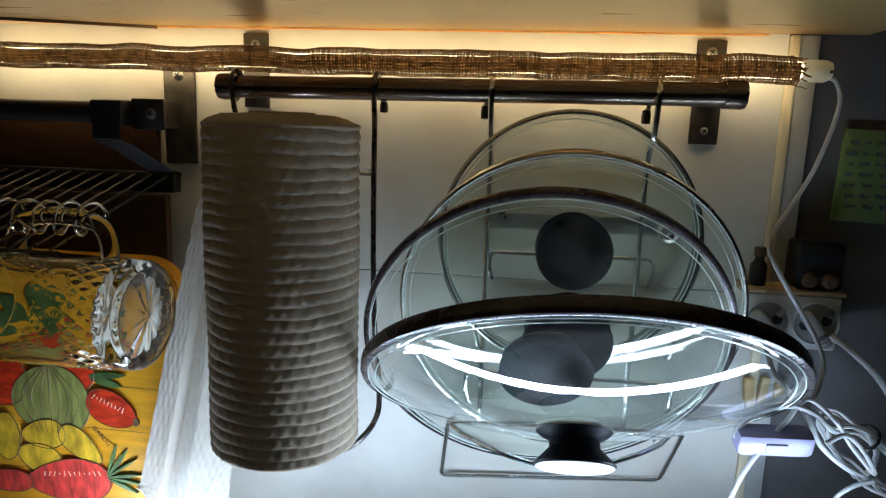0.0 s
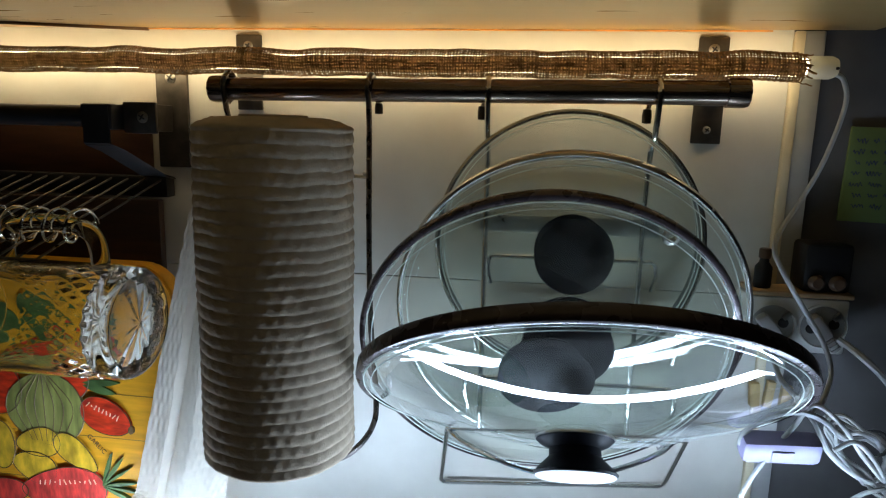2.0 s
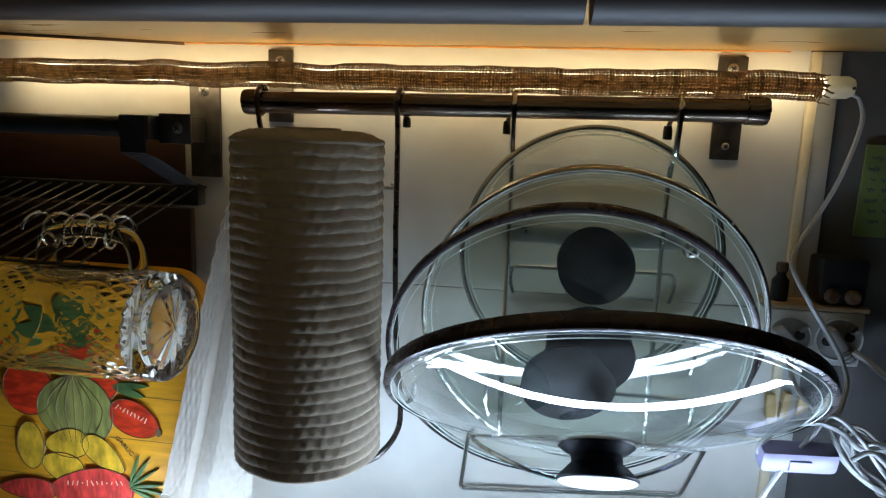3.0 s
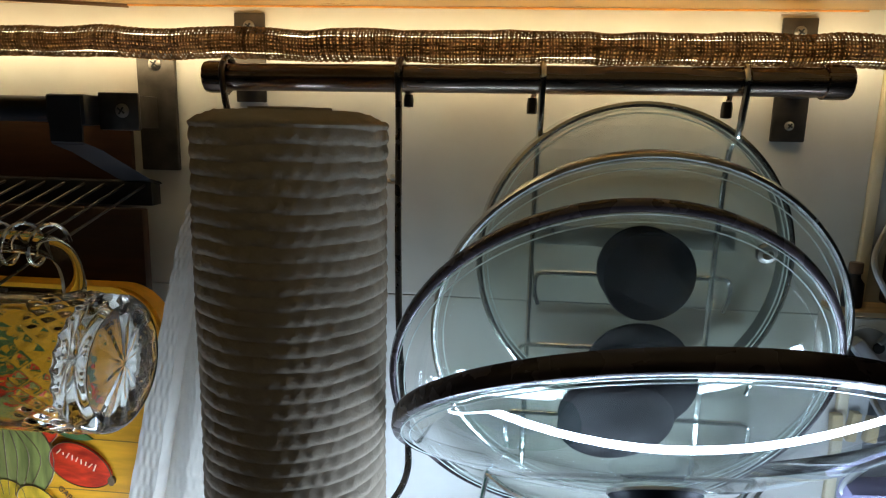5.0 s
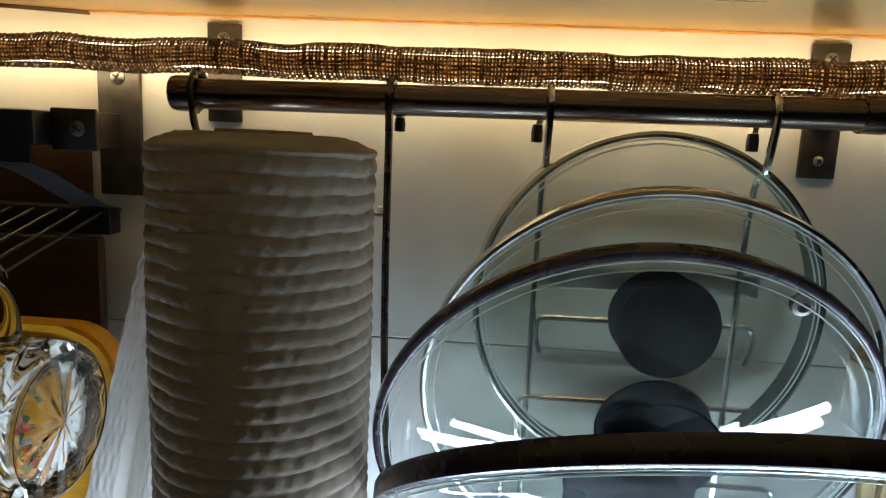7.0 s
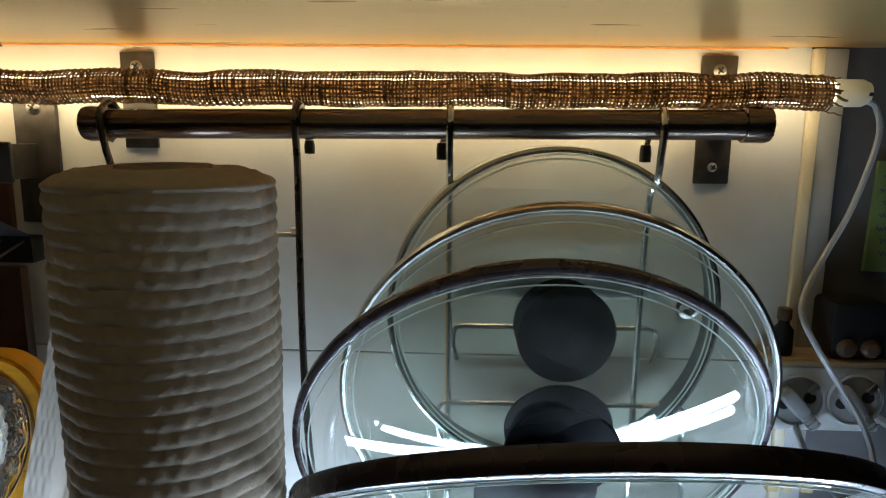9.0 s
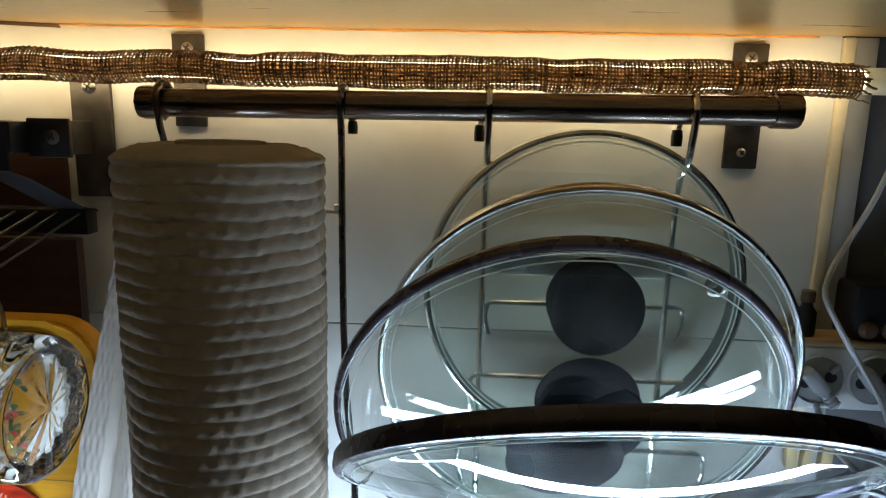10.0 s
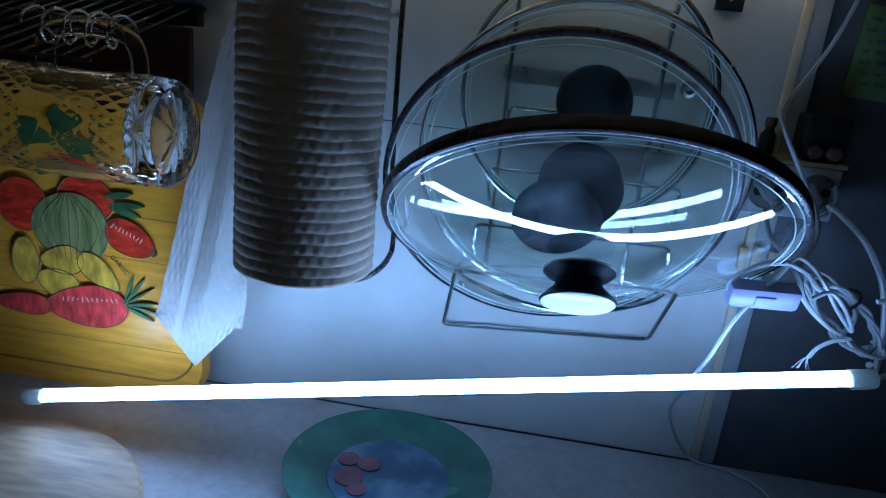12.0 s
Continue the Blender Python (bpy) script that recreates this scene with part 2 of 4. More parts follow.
def lathe(profile, n=64, bm=None, m=None, closed=False):
    """Turns (r, z) pairs round z."""
    bm = bm or bmesh.new()
    rings = []
    for r, z in profile:
        if r < 1e-6:
            v = Vector((0, 0, z))
            rings.append([bm.verts.new(m @ v if m else v)])
        else:
            ring = []
            for i in range(n):
                a = 2 * math.pi * i / n
                v = Vector((r * math.cos(a), r * math.sin(a), z))
                ring.append(bm.verts.new(m @ v if m else v))
            rings.append(ring)
    pairs = list(zip(rings, rings[1:])) + ([(rings[-1], rings[0])] if closed else [])
    for a, b in pairs:
        for i in range(n):
            j = (i + 1) % n
            if len(a) == 1 and len(b) == 1:
                continue
            if len(a) == 1:
                bm.faces.new((a[0], b[i], b[j]))
            elif len(b) == 1:
                bm.faces.new((a[i], b[0], a[j]))
            else:
                bm.faces.new((a[i], b[i], b[j], a[j]))
    return bm


def smooth_path(pts, sub=6):
    """Catmull-Rom through the points."""
    P = [Vector(p) for p in pts]
    P = [P[0] * 2 - P[1]] + P + [P[-1] * 2 - P[-2]]
    out = []
    for i in range(1, len(P) - 2):
        for k in range(sub):
            t = k / sub
            a, b, c, d = P[i - 1], P[i], P[i + 1], P[i + 2]
            out.append(0.5 * ((2 * b) + (c - a) * t + (2 * a - 5 * b + 4 * c - d) * t * t + (3 * b - a - 3 * c + d) * t ** 3))
    out.append(P[-2])
    return out


def corner_path(pts, r=0.004, n=5):
    """Straight runs with rounded corners."""
    P = [Vector(p) for p in pts]
    out = [P[0]]
    for a, b, c in zip(P, P[1:], P[2:]):
        u, w = (a - b), (c - b)
        k = min(r, u.length * 0.45, w.length * 0.45)
        s, e = b + u.normalized() * k, b + w.normalized() * k
        for i in range(n + 1):
            t = i / n
            out.append(s * (1 - t) ** 2 + b * 2 * t * (1 - t) + e * t * t)
    out.append(P[-1])
    return out


def wire(pts, r, n=8, bm=None, caps=True, flat=1.0):
    """A round wire along the points."""
    bm = bm or bmesh.new()
    P = [Vector(p) for p in pts]
    up = None
    rings = []
    for i, p in enumerate(P):
        d = (P[min(i + 1, len(P) - 1)] - P[max(i - 1, 0)])
        d.normalize()
        if up is None:
            up = d.orthogonal().normalized()
        up = (up - d * up.dot(d))
        if up.length < 1e-6:
            up = d.orthogonal()
        up.normalize()
        s = d.cross(up)
        rings.append([bm.verts.new(p + up * r * math.cos(2 * math.pi * k / n) + s * r * flat * math.sin(2 * math.pi * k / n)) for k in range(n)])
    for a, b in zip(rings, rings[1:]):
        for k in range(n):
            bm.faces.new((a[k], a[(k + 1) % n], b[(k + 1) % n], b[k]))
    if caps:
        bm.faces.new(rings[0][::-1])
        bm.faces.new(rings[-1])
    return bm


def rod(a, b, r, n=20):
    return wire([a, b], r, n)


# ---------------------------------------------------------------- the large structure
wall = thing("wall_back", "white painted wall panels with a fine level joint", "wall", kind="structure")
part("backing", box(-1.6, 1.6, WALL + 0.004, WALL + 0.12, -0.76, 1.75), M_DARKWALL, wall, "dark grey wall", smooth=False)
part("panel", box(-1.6, 0.2473, WALL, WALL + 0.02, 0.4050, 1.2, 0.0006), M_WALL, wall, smooth=False)
part("panel", box(-1.6, 0.2473, WALL, WALL + 0.02, COUNTER, 0.4044, 0.0006), M_WALL, wall, smooth=False)
trim = thing("trim", "cream trim strip with a grey edge beside the wall panel", "trim", kind="structure")
part("strip", box(0.2475, 0.2545, WALL - 0.003, WALL + 0.003, COUNTER, 0.5975, 0.0012), M_TRIM, trim)
part("edge", box(0.2547, 0.2685, WALL - 0.001, WALL + 0.003, COUNTER, 0.5975, 0.0008), M_TRIMGREY, trim, "grey panel edge")

counter = thing("worktop", "pale laminate kitchen worktop against the wall", "worktop", kind="structure")
part("slab", box(-1.6, 1.6, -0.08, WALL, COUNTER - 0.038, COUNTER, 0.004), M_COUNTER, counter)
# Unseen shell of the room, added to close the space round the worktop.
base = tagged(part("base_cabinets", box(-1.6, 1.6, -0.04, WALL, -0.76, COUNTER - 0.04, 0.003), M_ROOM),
              "plain unseen base cabinets under the worktop, kept dark to cut bounced light", "cabinet", kind="structure")
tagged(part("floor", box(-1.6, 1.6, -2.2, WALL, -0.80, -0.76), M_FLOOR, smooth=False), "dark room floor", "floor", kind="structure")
tagged(part("ceiling", box(-1.7, 1.7, -2.3, WALL + 0.12, 1.75, 1.82), M_ROOM, smooth=False), "plain unseen ceiling, kept dark to cut bounced light", "ceiling", kind="structure")
tagged(part("wall_west", box(-1.7, -1.6, -2.3, WALL + 0.12, -0.8, 1.75), M_ROOM, smooth=False), "plain unseen room wall, kept dark to cut bounced light", "wall", kind="structure")
tagged(part("wall_east", box(1.6, 1.7, -2.3, WALL + 0.12, -0.8, 1.75), M_ROOM, smooth=False), "plain unseen room wall, kept dark to cut bounced light", "wall", kind="structure")
tagged(part("wall_south", box(-1.6, 1.6, -2.3, -2.2, -0.8, 1.75), M_ROOM, smooth=False), "plain unseen room wall, kept dark to cut bounced light", "wall", kind="structure")

# hanging cabinet over the worktop
cab = thing("hanging_cabinet", "hanging kitchen cabinet with varnished underside and dark wooden doors", "cabinet")
part("bottom_panel", box(-1.2, 0.30, 0.179, WALL - 0.001, UNDER, UNDER + 0.018, 0.001), M_UNDER, cab, "varnished yellow wooden underside")
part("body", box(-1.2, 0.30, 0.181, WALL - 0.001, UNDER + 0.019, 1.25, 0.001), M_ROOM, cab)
part("edge_band", box(-0.242, 0.232, WALL - 0.0032, WALL - 0.0012, UNDER - 0.0014, UNDER - 0.0004), M_ORANGE, cab, "orange edge strip along the wall")
gap = bmesh.new()
box(0, 0.16, -0.0012, 0.0012, -0.0022, 0, bm=gap, m=Matrix.Translation((-0.2415, WALL - 0.002, UNDER - 0.0002)) @ pose(0, 0, 0, 0, 0, 180 + 17))
part("panel_joint", gap, M_GAP, cab, "dark joint in the underside")


def door_profile(x0, x1):
    """A door leaf with a rounded lower edge."""
    bm = bmesh.new()
    prof = [(0.1775, 0.620), (0.1775, 0.5580)]
    prof += [(0.165 + 0.0125 * math.cos(a), 0.5585 - 0.0088 * math.sin(a)) for a in [i * math.pi / 12 for i in range(13)]]
    prof += [(0.1580, 0.5660), (0.1580, 1.25), (0.1775, 1.25)]
    a = [bm.verts.new((x0, y, z)) for y, z in prof]
    b = [bm.verts.new((x1, y, z)) for y, z in prof]
    for i in range(len(prof)):
        j = (i + 1) % len(prof)
        bm.faces.new((a[i], a[j], b[j], b[i]))
    bm.faces.new(a[::-1])
    bm.faces.new(b)
    return bm


part("door", door_profile(-0.42, 0.0640), M_DOOR, cab, "dark wooden door with a rounded lower edge")
part("door", door_profile(0.0655, 0.56), M_DOOR, cab, "dark wooden door with a rounded lower edge")
part("door", door_profile(-0.92, -0.4235), M_DOOR, cab, "dark wooden door with a rounded lower edge")

# ---------------------------------------------------------------- upper light: tube wrapped in burlap
TUBE_X0, TUBE_Y, TUBE_Z = -0.395, 0.521, 0.5705
up_light = thing("light_tube", "warm glowing light tube under the cabinet with a frosted end cap", "light tube")
part("glowing_tube", rod((TUBE_X0, TUBE_Y, TUBE_Z), (0.249, TUBE_Y, TUBE_Z), 0.0058, 20), M_WARMTUBE, up_light, "warm glowing tube")
cap = lathe([(0, 0), (0.0072, 0), (0.0076, 0.002), (0.0076, 0.016), (0.006, 0.0195), (0.0, 0.0205)], 24,
            m=Matrix.Translation((0.2485, TUBE_Y, TUBE_Z)) @ pose(0, 0, 0, 0, 90, 0))
part("end_cap", cap, M_FROST, up_light, "frosted plastic end cap")
part("cap_screw", lathe([(0, 0), (0.0011, 0), (0.0011, 0.0012), (0, 0.0014)], 10, m=Matrix.Translation((0.266, TUBE_Y - 0.0068, TUBE_Z - 0.001)) @ pose(0, 0, 0, 90)), M_HOLE, up_light)
part("end_cap", lathe([(0, 0), (0.0072, 0), (0.0076, 0.002), (0.0076, 0.016), (0.006, 0.0195), (0.0, 0.0205)], 24, m=Matrix.Translation((TUBE_X0, TUBE_Y, TUBE_Z)) @ pose(0, 0, 0, 0, -90, 0)), M_FROST, up_light, "frosted plastic end cap")
for cx in (-0.3, 0.02, 0.2):
    part("clip", wire([(cx, TUBE_Y + 0.012 * math.cos(a), TUBE_Z + 0.0075 * math.sin(a)) for a in [radians(d) for d in range(-80, 81, 20)]], 0.0016, 6), M_WHITE, up_light)


BURLAP_X1, BURLAP_STEP = 0.2485, 0.0020


def drape(x, v):
    """A point of the cloth: v from 0 (top edge, behind) to 1 (lower edge, hanging)."""
    wob = noise.noise(Vector((x * 22, 3.1, 0))) * 0.0016 + noise.noise(Vector((x * 70, 7.7, 0))) * 0.0006
    r = 0.0087 + 0.0011 * noise.noise(Vector((x * 30, v * 2, 5)))
    a = radians(118) - v * radians(192 + 22 * noise.noise(Vector((x * 14, 1.7, 2))))
    return Vector((x, TUBE_Y - r * math.cos(a - radians(15)), TUBE_Z + wob + r * 1.06 * math.sin(a - radians(15))))


def burlap():
    """Loose open weave hung round the tube: threads along and across."""
    rng = random.Random(4)
    bm = bmesh.new()
    x0, x1, step = TUBE_X0, BURLAP_X1, BURLAP_STEP
    nx = int((x1 - x0) / step)
    rows = 14

    def ribbon(pts, w):
        prev = None
        for i, p in enumerate(pts):
            d = (pts[min(i + 1, len(pts) - 1)] - pts[max(0, i - 1)]).normalized()
            c = Vector((p.x, TUBE_Y, TUBE_Z))
            o = (p - c).normalized()
            s = d.cross(o).normalized() * w
            cur = [bm.verts.new(p + s), bm.verts.new(p + o * w), bm.verts.new(p - s)]
            if prev:
                for k in range(2):
                    bm.faces.new((prev[k], prev[k + 1], cur[k + 1], cur[k]))
            prev = cur

    for k in range(rows):
        v = (k + 0.5) / rows
        jit = [rng.uniform(-0.18, 0.18) / rows for _ in range(nx + 1)]
        end = nx - rng.randint(0, 3)
        pts = []
        for i in range(end + 1):
            x = x0 + i * step
            p = drape(x, v + 0.6 * jit[i] + 0.02 * noise.noise(Vector((x * 40, k * 3.3, 1))))
            o = (p - Vector((p.x, TUBE_Y, TUBE_Z))).normalized()
            pts.append(p + o * (0.0005 if (i + k) % 2 else -0.0005))
        last = pts[-1]
        for q in range(rng.randint(1, 4)):
            last = last + Vector((0.002, rng.uniform(-0.0008, 0.0008), rng.uniform(-0.0012, 0.0006)))
            pts.append(last)
        ribbon(pts, rng.uniform(0.00056, 0.00080))
    for i in range(nx):
        x = x0 + i * step + rng.uniform(-0.0004, 0.0004)
        lean = noise.noise(Vector((x * 30, 0.4, 9))) * 0.003
        extra = rng.choice((0, 0, 0.04, 0.08, 0.13))
        pts = [drape(x + lean * (v - 0.5) + rng.uniform(-0.00015, 0.00015), v) for v in [j / 12 * (1 + extra) - 0.02 for j in range(13)]]
        ribbon(pts, rng.uniform(0.00050, 0.00076))
    return bm


def burlap_fold():
    """The cloth's doubled-over inner layer, pressed against the tube."""
    bm = bmesh.new()
    prev = None
    for i in range(int((BURLAP_X1 - TUBE_X0) / BURLAP_STEP) + 1):
        x = TUBE_X0 + i * BURLAP_STEP
        v0, v1 = 0.31 + 0.06 * noise.noise(Vector((x * 25, 2, 2))), 0.84 + 0.06 * noise.noise(Vector((x * 25, 6, 2)))
        cur = []
        for j in range(9):
            p = drape(x, v0 + (v1 - v0) * j / 8)
            k = 0.78 + 0.03 * noise.noise(Vector((x * 60, j * 0.9, 3)))
            cur.append(bm.verts.new((p.x, TUBE_Y + (p.y - TUBE_Y) * k, TUBE_Z + (p.z - TUBE_Z) * k)))
        if prev:
            for j in range(8):
                bm.faces.new((prev[j], prev[j + 1], cur[j + 1], cur[j]))
        prev = cur
    return bm


sleeve = tagged(part("burlap_sleeve", burlap(), M_BURLAP), "frayed brown burlap strip wrapped round the light tube", "fabric strip", kind="stuff")
part("inner_fold", burlap_fold(), M_FOLD, sleeve, "inner fold of lighter burlap")


# ---------------------------------------------------------------- rail with brackets
def screw_head(parent, x, y, z, r=0.0038):
    s = part("screw", lathe([(0, 0.0016), (r * 0.55, 0.0014), (r, 0.0006), (r, 0), (0, 0)], 18, m=Matrix.Translation((x, y, z)) @ pose(0, 0, 0, 90)), M_SCREW, parent, "steel screw head")
    c = bmesh.new()
    box(-r * 0.6, r * 0.6, -0.0003, 0.0003, -0.0005, 0.0005, bm=c, m=Matrix.Translation((x, y - 0.0016, z)) @ pose(0, 0, 0, 0, 35, 0))
    box(-r * 0.6, r * 0.6, -0.0003, 0.0003, -0.0005, 0.0005, bm=c, m=Matrix.Translation((x, y - 0.0016, z)) @ pose(0, 0, 0, 0, 125, 0))
    part("screw_slot", c, M_HOLE, s)


rail = thing("hanging_rail", "dark bronze metal rail on two wall brackets", "rail")
part("bar", rod((-0.166, RAIL_Y, RAIL_Z - 0.0012), (0.204, RAIL_Y, RAIL_Z + 0.0018), 0.0084, 28), M_RAIL, rail, "dark bronze bar")
for sx, x in ((-1, -0.1675), (1, 0.205)):
    e = lathe([(0.0084, -0.009), (0.0098, -0.0085), (0.0100, 0.003), (0.0094, 0.0055), (0.004, 0.0062), (0, 0.0063)], 28,
              m=Matrix.Translation((x, RAIL_Y, RAIL_Z + 0.0003 + 0.0015 * sx)) @ pose(0, 0, 0, 0, 90 * sx, 0))
    part("end_cap", e, M_RAIL, rail, "ribbed end cap")
for x, top, low in ((-0.1575, 0.5930, 0.535), (0.1935, 0.5930, 0.5175)):
    p = part("bracket", box(x - 0.0105, x + 0.0105, WALL - 0.003, WALL, low, top, 0.0009), M_DARKPLATE, rail, "dark metal wall bracket")
    part("holder", box(x - 0.007, x + 0.007, RAIL_Y + 0.006, WALL - 0.0032, RAIL_Z - 0.006, RAIL_Z + 0.006, 0.001), M_DARKPLATE, rail)
    screw_head(rail, x, WALL - 0.003, 0.5842)
    if low < 0.53:
        screw_head(rail, x, WALL - 0.003, 0.5275, 0.0028)


# ---------------------------------------------------------------- lid rack
def hook_wire(x, z_to, r=0.0021, back=0.006):
    """A hook over the rail that runs down as a straight wire."""
    q = 0.0104
    pts = [(x - 0.0050, RAIL_Y + 0.0072, RAIL_Z - 0.0110), (x - 0.0025, RAIL_Y + q, RAIL_Z - 0.004)]
    pts += [(x, RAIL_Y + q * math.cos(a), RAIL_Z + q * math.sin(a)) for a in [radians(d) for d in (30, 60, 90, 120, 150, 180)]]
    pts += [(x, RAIL_Y - q * 0.7, RAIL_Z - 0.014), (x, RAIL_Y - 0.002, RAIL_Z - 0.030), (x, RAIL_Y + back * 0.7, RAIL_Z - 0.06), (x, RAIL_Y + back, z_to)]
    return wire(smooth_path(pts, 4), r, 8)


rack = thing("lid_rack", "chrome wire lid rack hooked over the rail", "lid rack")
XL, XR = 0.0357, 0.1515
for x in (XL, XR):
    part("hook", hook_wire(x, 0.285, back=0.0195), M_CHROME, rack, "chrome wire hook")
    part("rubber_tip", lathe([(0, 0), (0.0032, 0.0006), (0.0034, 0.006), (0.0028, 0.010), (0, 0.0105)], 14,
                             m=Matrix.Translation((x - 0.005, RAIL_Y + 0.0070, RAIL_Z - 0.0200))), M_BLACK, rack, "black rubber tip")
part("cross_plate", box(0.031, 0.1635, 0.5265, 0.5280, 0.4480, 0.4610, 0.0005), M_STEEL, rack, "flat steel cross plate")


def loop(z, x0, x1, reach, drop):
    """A wire loop that steps out of the rack: level run, rounded corners, both ends bent down to the uprights."""
    y = RAIL_Y + 0.0190
    pts = [(x0 + 0.003, y, z - drop), (x0, y - reach * 0.5, z - drop * 0.55), (x0 + 0.001, y - reach, z), (x1 - 0.001, y - reach, z + 0.001), (x1, y - reach * 0.5, z - drop * 0.55), (x1 - 0.003, y, z - drop)]
    return wire(corner_path(pts, 0.006), 0.0018, 8)


part("wire_loop", loop(0.4290, 0.0380, 0.1640, 0.002, 0.022), M_CHROME, rack)
part("wire_loop", loop(0.3790, 0.0290, 0.1840, 0.002, 0.028), M_CHROME, rack)
part("wire_loop", loop(0.3300, 0.0230, 0.1860, 0.002, 0.028), M_CHROME, rack)
arc = [(0.012, 0.512, 0.2905)] + [(0.012 + 0.174 * t, 0.506 - 0.044 * math.sin(math.pi * t), 0.2905 + 0.006 * t - 0.006 * math.sin(math.pi * t)) for t in [i / 14 for i in range(1, 14)]] + [(0.187, 0.512, 0.2985)]
part("front_loop", wire(arc, 0.0020, 8), M_CHROME, rack, "bowed chrome wire loop")
part("base_loop", wire(corner_path([(0.012, 0.510, 0.290), (0.0045, 0.538, 0.2290), (0.186, 0.5415, 0.2420), (0.193, 0.510, 0.2985)], 0.006), 0.0020, 8), M_CHROME, rack)
part("back_bar", wire([(0.012, 0.5125, 0.2905), (0.187, 0.5125, 0.2985)], 0.0016, 8), M_CHROME, rack)
for x, z in ((0.016, 0.268), (0.182, 0.276)):
    part("foot", lathe([(0, 0), (0.0030, 0.0004), (0.0034, 0.004), (0.0028, 0.0075), (0, 0.008)], 14, m=Matrix.Translation((x, 0.5370, z)) @ pose(0, 0, 0, -90)), M_STEEL, rack, "small steel stud against the wall")


# ---------------------------------------------------------------- lids
def lid(x, y, z, tilt, R, dome, band, rim_mat, knob_r, knob_h, label, yaw=0.0, spin=0.0, vent=None, pale=False, rim_t=0.0016, glass=None, lining=None):
    a = radians(tilt)
    n, up = Vector((0, -math.cos(a), -math.sin(a))), Vector((0, -math.sin(a), math.cos(a)))
    m = Matrix.Translation((x, y, z)) @ pose(0, 0, 0, 0, 0, yaw) @ Matrix(((1, 0, n.x * 0), (0, up.y, n.y), (0, up.z, n.z))).to_4x4() @ pose(0, 0, 0, 0, 0, spin)
    t = thing("pan_lid", label, "pan lid", "lids in the rack", at=m)
    N = 30
    rr = R - 0.0015
    # sheet of domed glass with a flat flange and a knee near the rim
    prof = [(0.0, dome)]
    for k in range(1, N + 1):
        q = k / N
        prof.append((rr * 0.93 * q, 0.004 + (dome - 0.004) * (1 - q ** 2)))
    prof += [(rr * 0.942, 0.0025), (rr * 0.955, 0.0010), (rr * 0.975, 0.0004), (rr, 0.0)]
    part("glass", lathe(prof, 128), glass or M_LID, t, "clear slightly green domed glass")
    b = band
    rim = [(R - 0.0026, 0.0008), (R - 0.001, 0.0012), (R + rim_t * 0.6, 0.0004), (R + rim_t, -0.0015), (R + rim_t, -b + 0.002), (R + rim_t * 0.5, -b), (R - 0.001, -b), (R - 0.0018, -b + 0.001), (R - 0.0018, -0.001), (R - 0.0026, -0.0004)]
    part("rim", lathe(rim, 128, closed=True), rim_mat, t, "metal rim band")
    part("rim_lining", lathe([(R - 0.0019, -0.0012), (R - 0.0021, -0.0012), (R - 0.0021, -b + 0.0008), (R - 0.0019, -b + 0.0008)], 128, closed=True), lining or M_BRIGHT, t, "steel inside of the deep rim, its shade put into the colour" if lining else "bright steel inside of the rim")
    # two added rings draw the highlights near the rim
    for er, ez in ((R - 0.0034, 0.0012), (rr * 0.952, 0.0018)):
        part("edge_glint", wire([(er * math.cos(2 * math.pi * i / 96), er * math.sin(2 * math.pi * i / 96), ez) for i in range(97)], 0.00042, 5, caps=False), M_GLINT, t, "thin pale ring that paints the light along the glass edge")
    h = dome - 0.0005
    kp = [(0.0, h), (knob_r * 0.90, h), (knob_r * 0.94, h + 0.002), (knob_r * 0.84, h + 0.0045), (knob_r * 0.62, h + knob_h * 0.3), (knob_r * 0.62, h + knob_h * 0.5),
          (knob_r * 0.92, h + knob_h * 0.82), (knob_r, h + knob_h * 0.92), (knob_r * 0.97, h + knob_h * 0.97)]
    k = part("knob", lathe(kp + [(knob_r * 0.7, h + knob_h), (0, h + knob_h * 1.005)], 48), M_KNOB, t, "black plastic knob")
    part("washer", lathe([(knob_r * 0.6, h - 0.0005), (knob_r * 0.95, h), (knob_r * 0.97, h + 0.0016), (knob_r * 0.6, h + 0.003)], 40, closed=True), M_STEEL if pale else M_KNOB, t)
    if pale:
        part("knob_cap", lathe([(0, h + knob_h * 1.03), (knob_r * 0.9, h + knob_h * 1.02), (knob_r * 0.95, h + knob_h * 0.985), (0, h + knob_h * 0.98)], 48), M_CAP, k, "pale smooth knob end")
    if vent:
        vx, vy = vent
        vz = 0.004 + (dome - 0.004) * (1 - ((vx * vx + vy * vy) ** 0.5 / (rr * 0.93)) ** 2)
        part("steam_vent", lathe([(0.0022, 0.001), (0.0030, 0.0022), (0.0052, 0.0016), (0.0060, 0.0), (0.0052, -0.003), (0.0022, -0.003)], 24, closed=True, m=Matrix.Translation((vx, vy, vz))), M_SCREW, t, "small steel steam vent")
    return t


lid(0.0974, 0.5072, 0.4425, 1.3, 0.0964, 0.014, 0.018, M_RIM, 0.0265, 0.024, "small clear glass pan lid with a deep steel rim", rim_t=0.0010, yaw=3.0, lining=M_SHADED_LINING)
lid(0.0985, 0.4972, 0.3907, 16.4, 0.1250, 0.018, 0.007, M_RIM, 0.0310, 0.022, "medium clear glass pan lid with thin steel rim and steam vent", rim_t=0.0010, vent=(0.062, 0.073), yaw=-1.0)
lid(0.0836, 0.4840, 0.3680, 26.2, 0.1320, 0.016, 0.007, M_RIMDARK, 0.0330, 0.011, "large clear glass pan lid with dark rim", yaw=3.0)
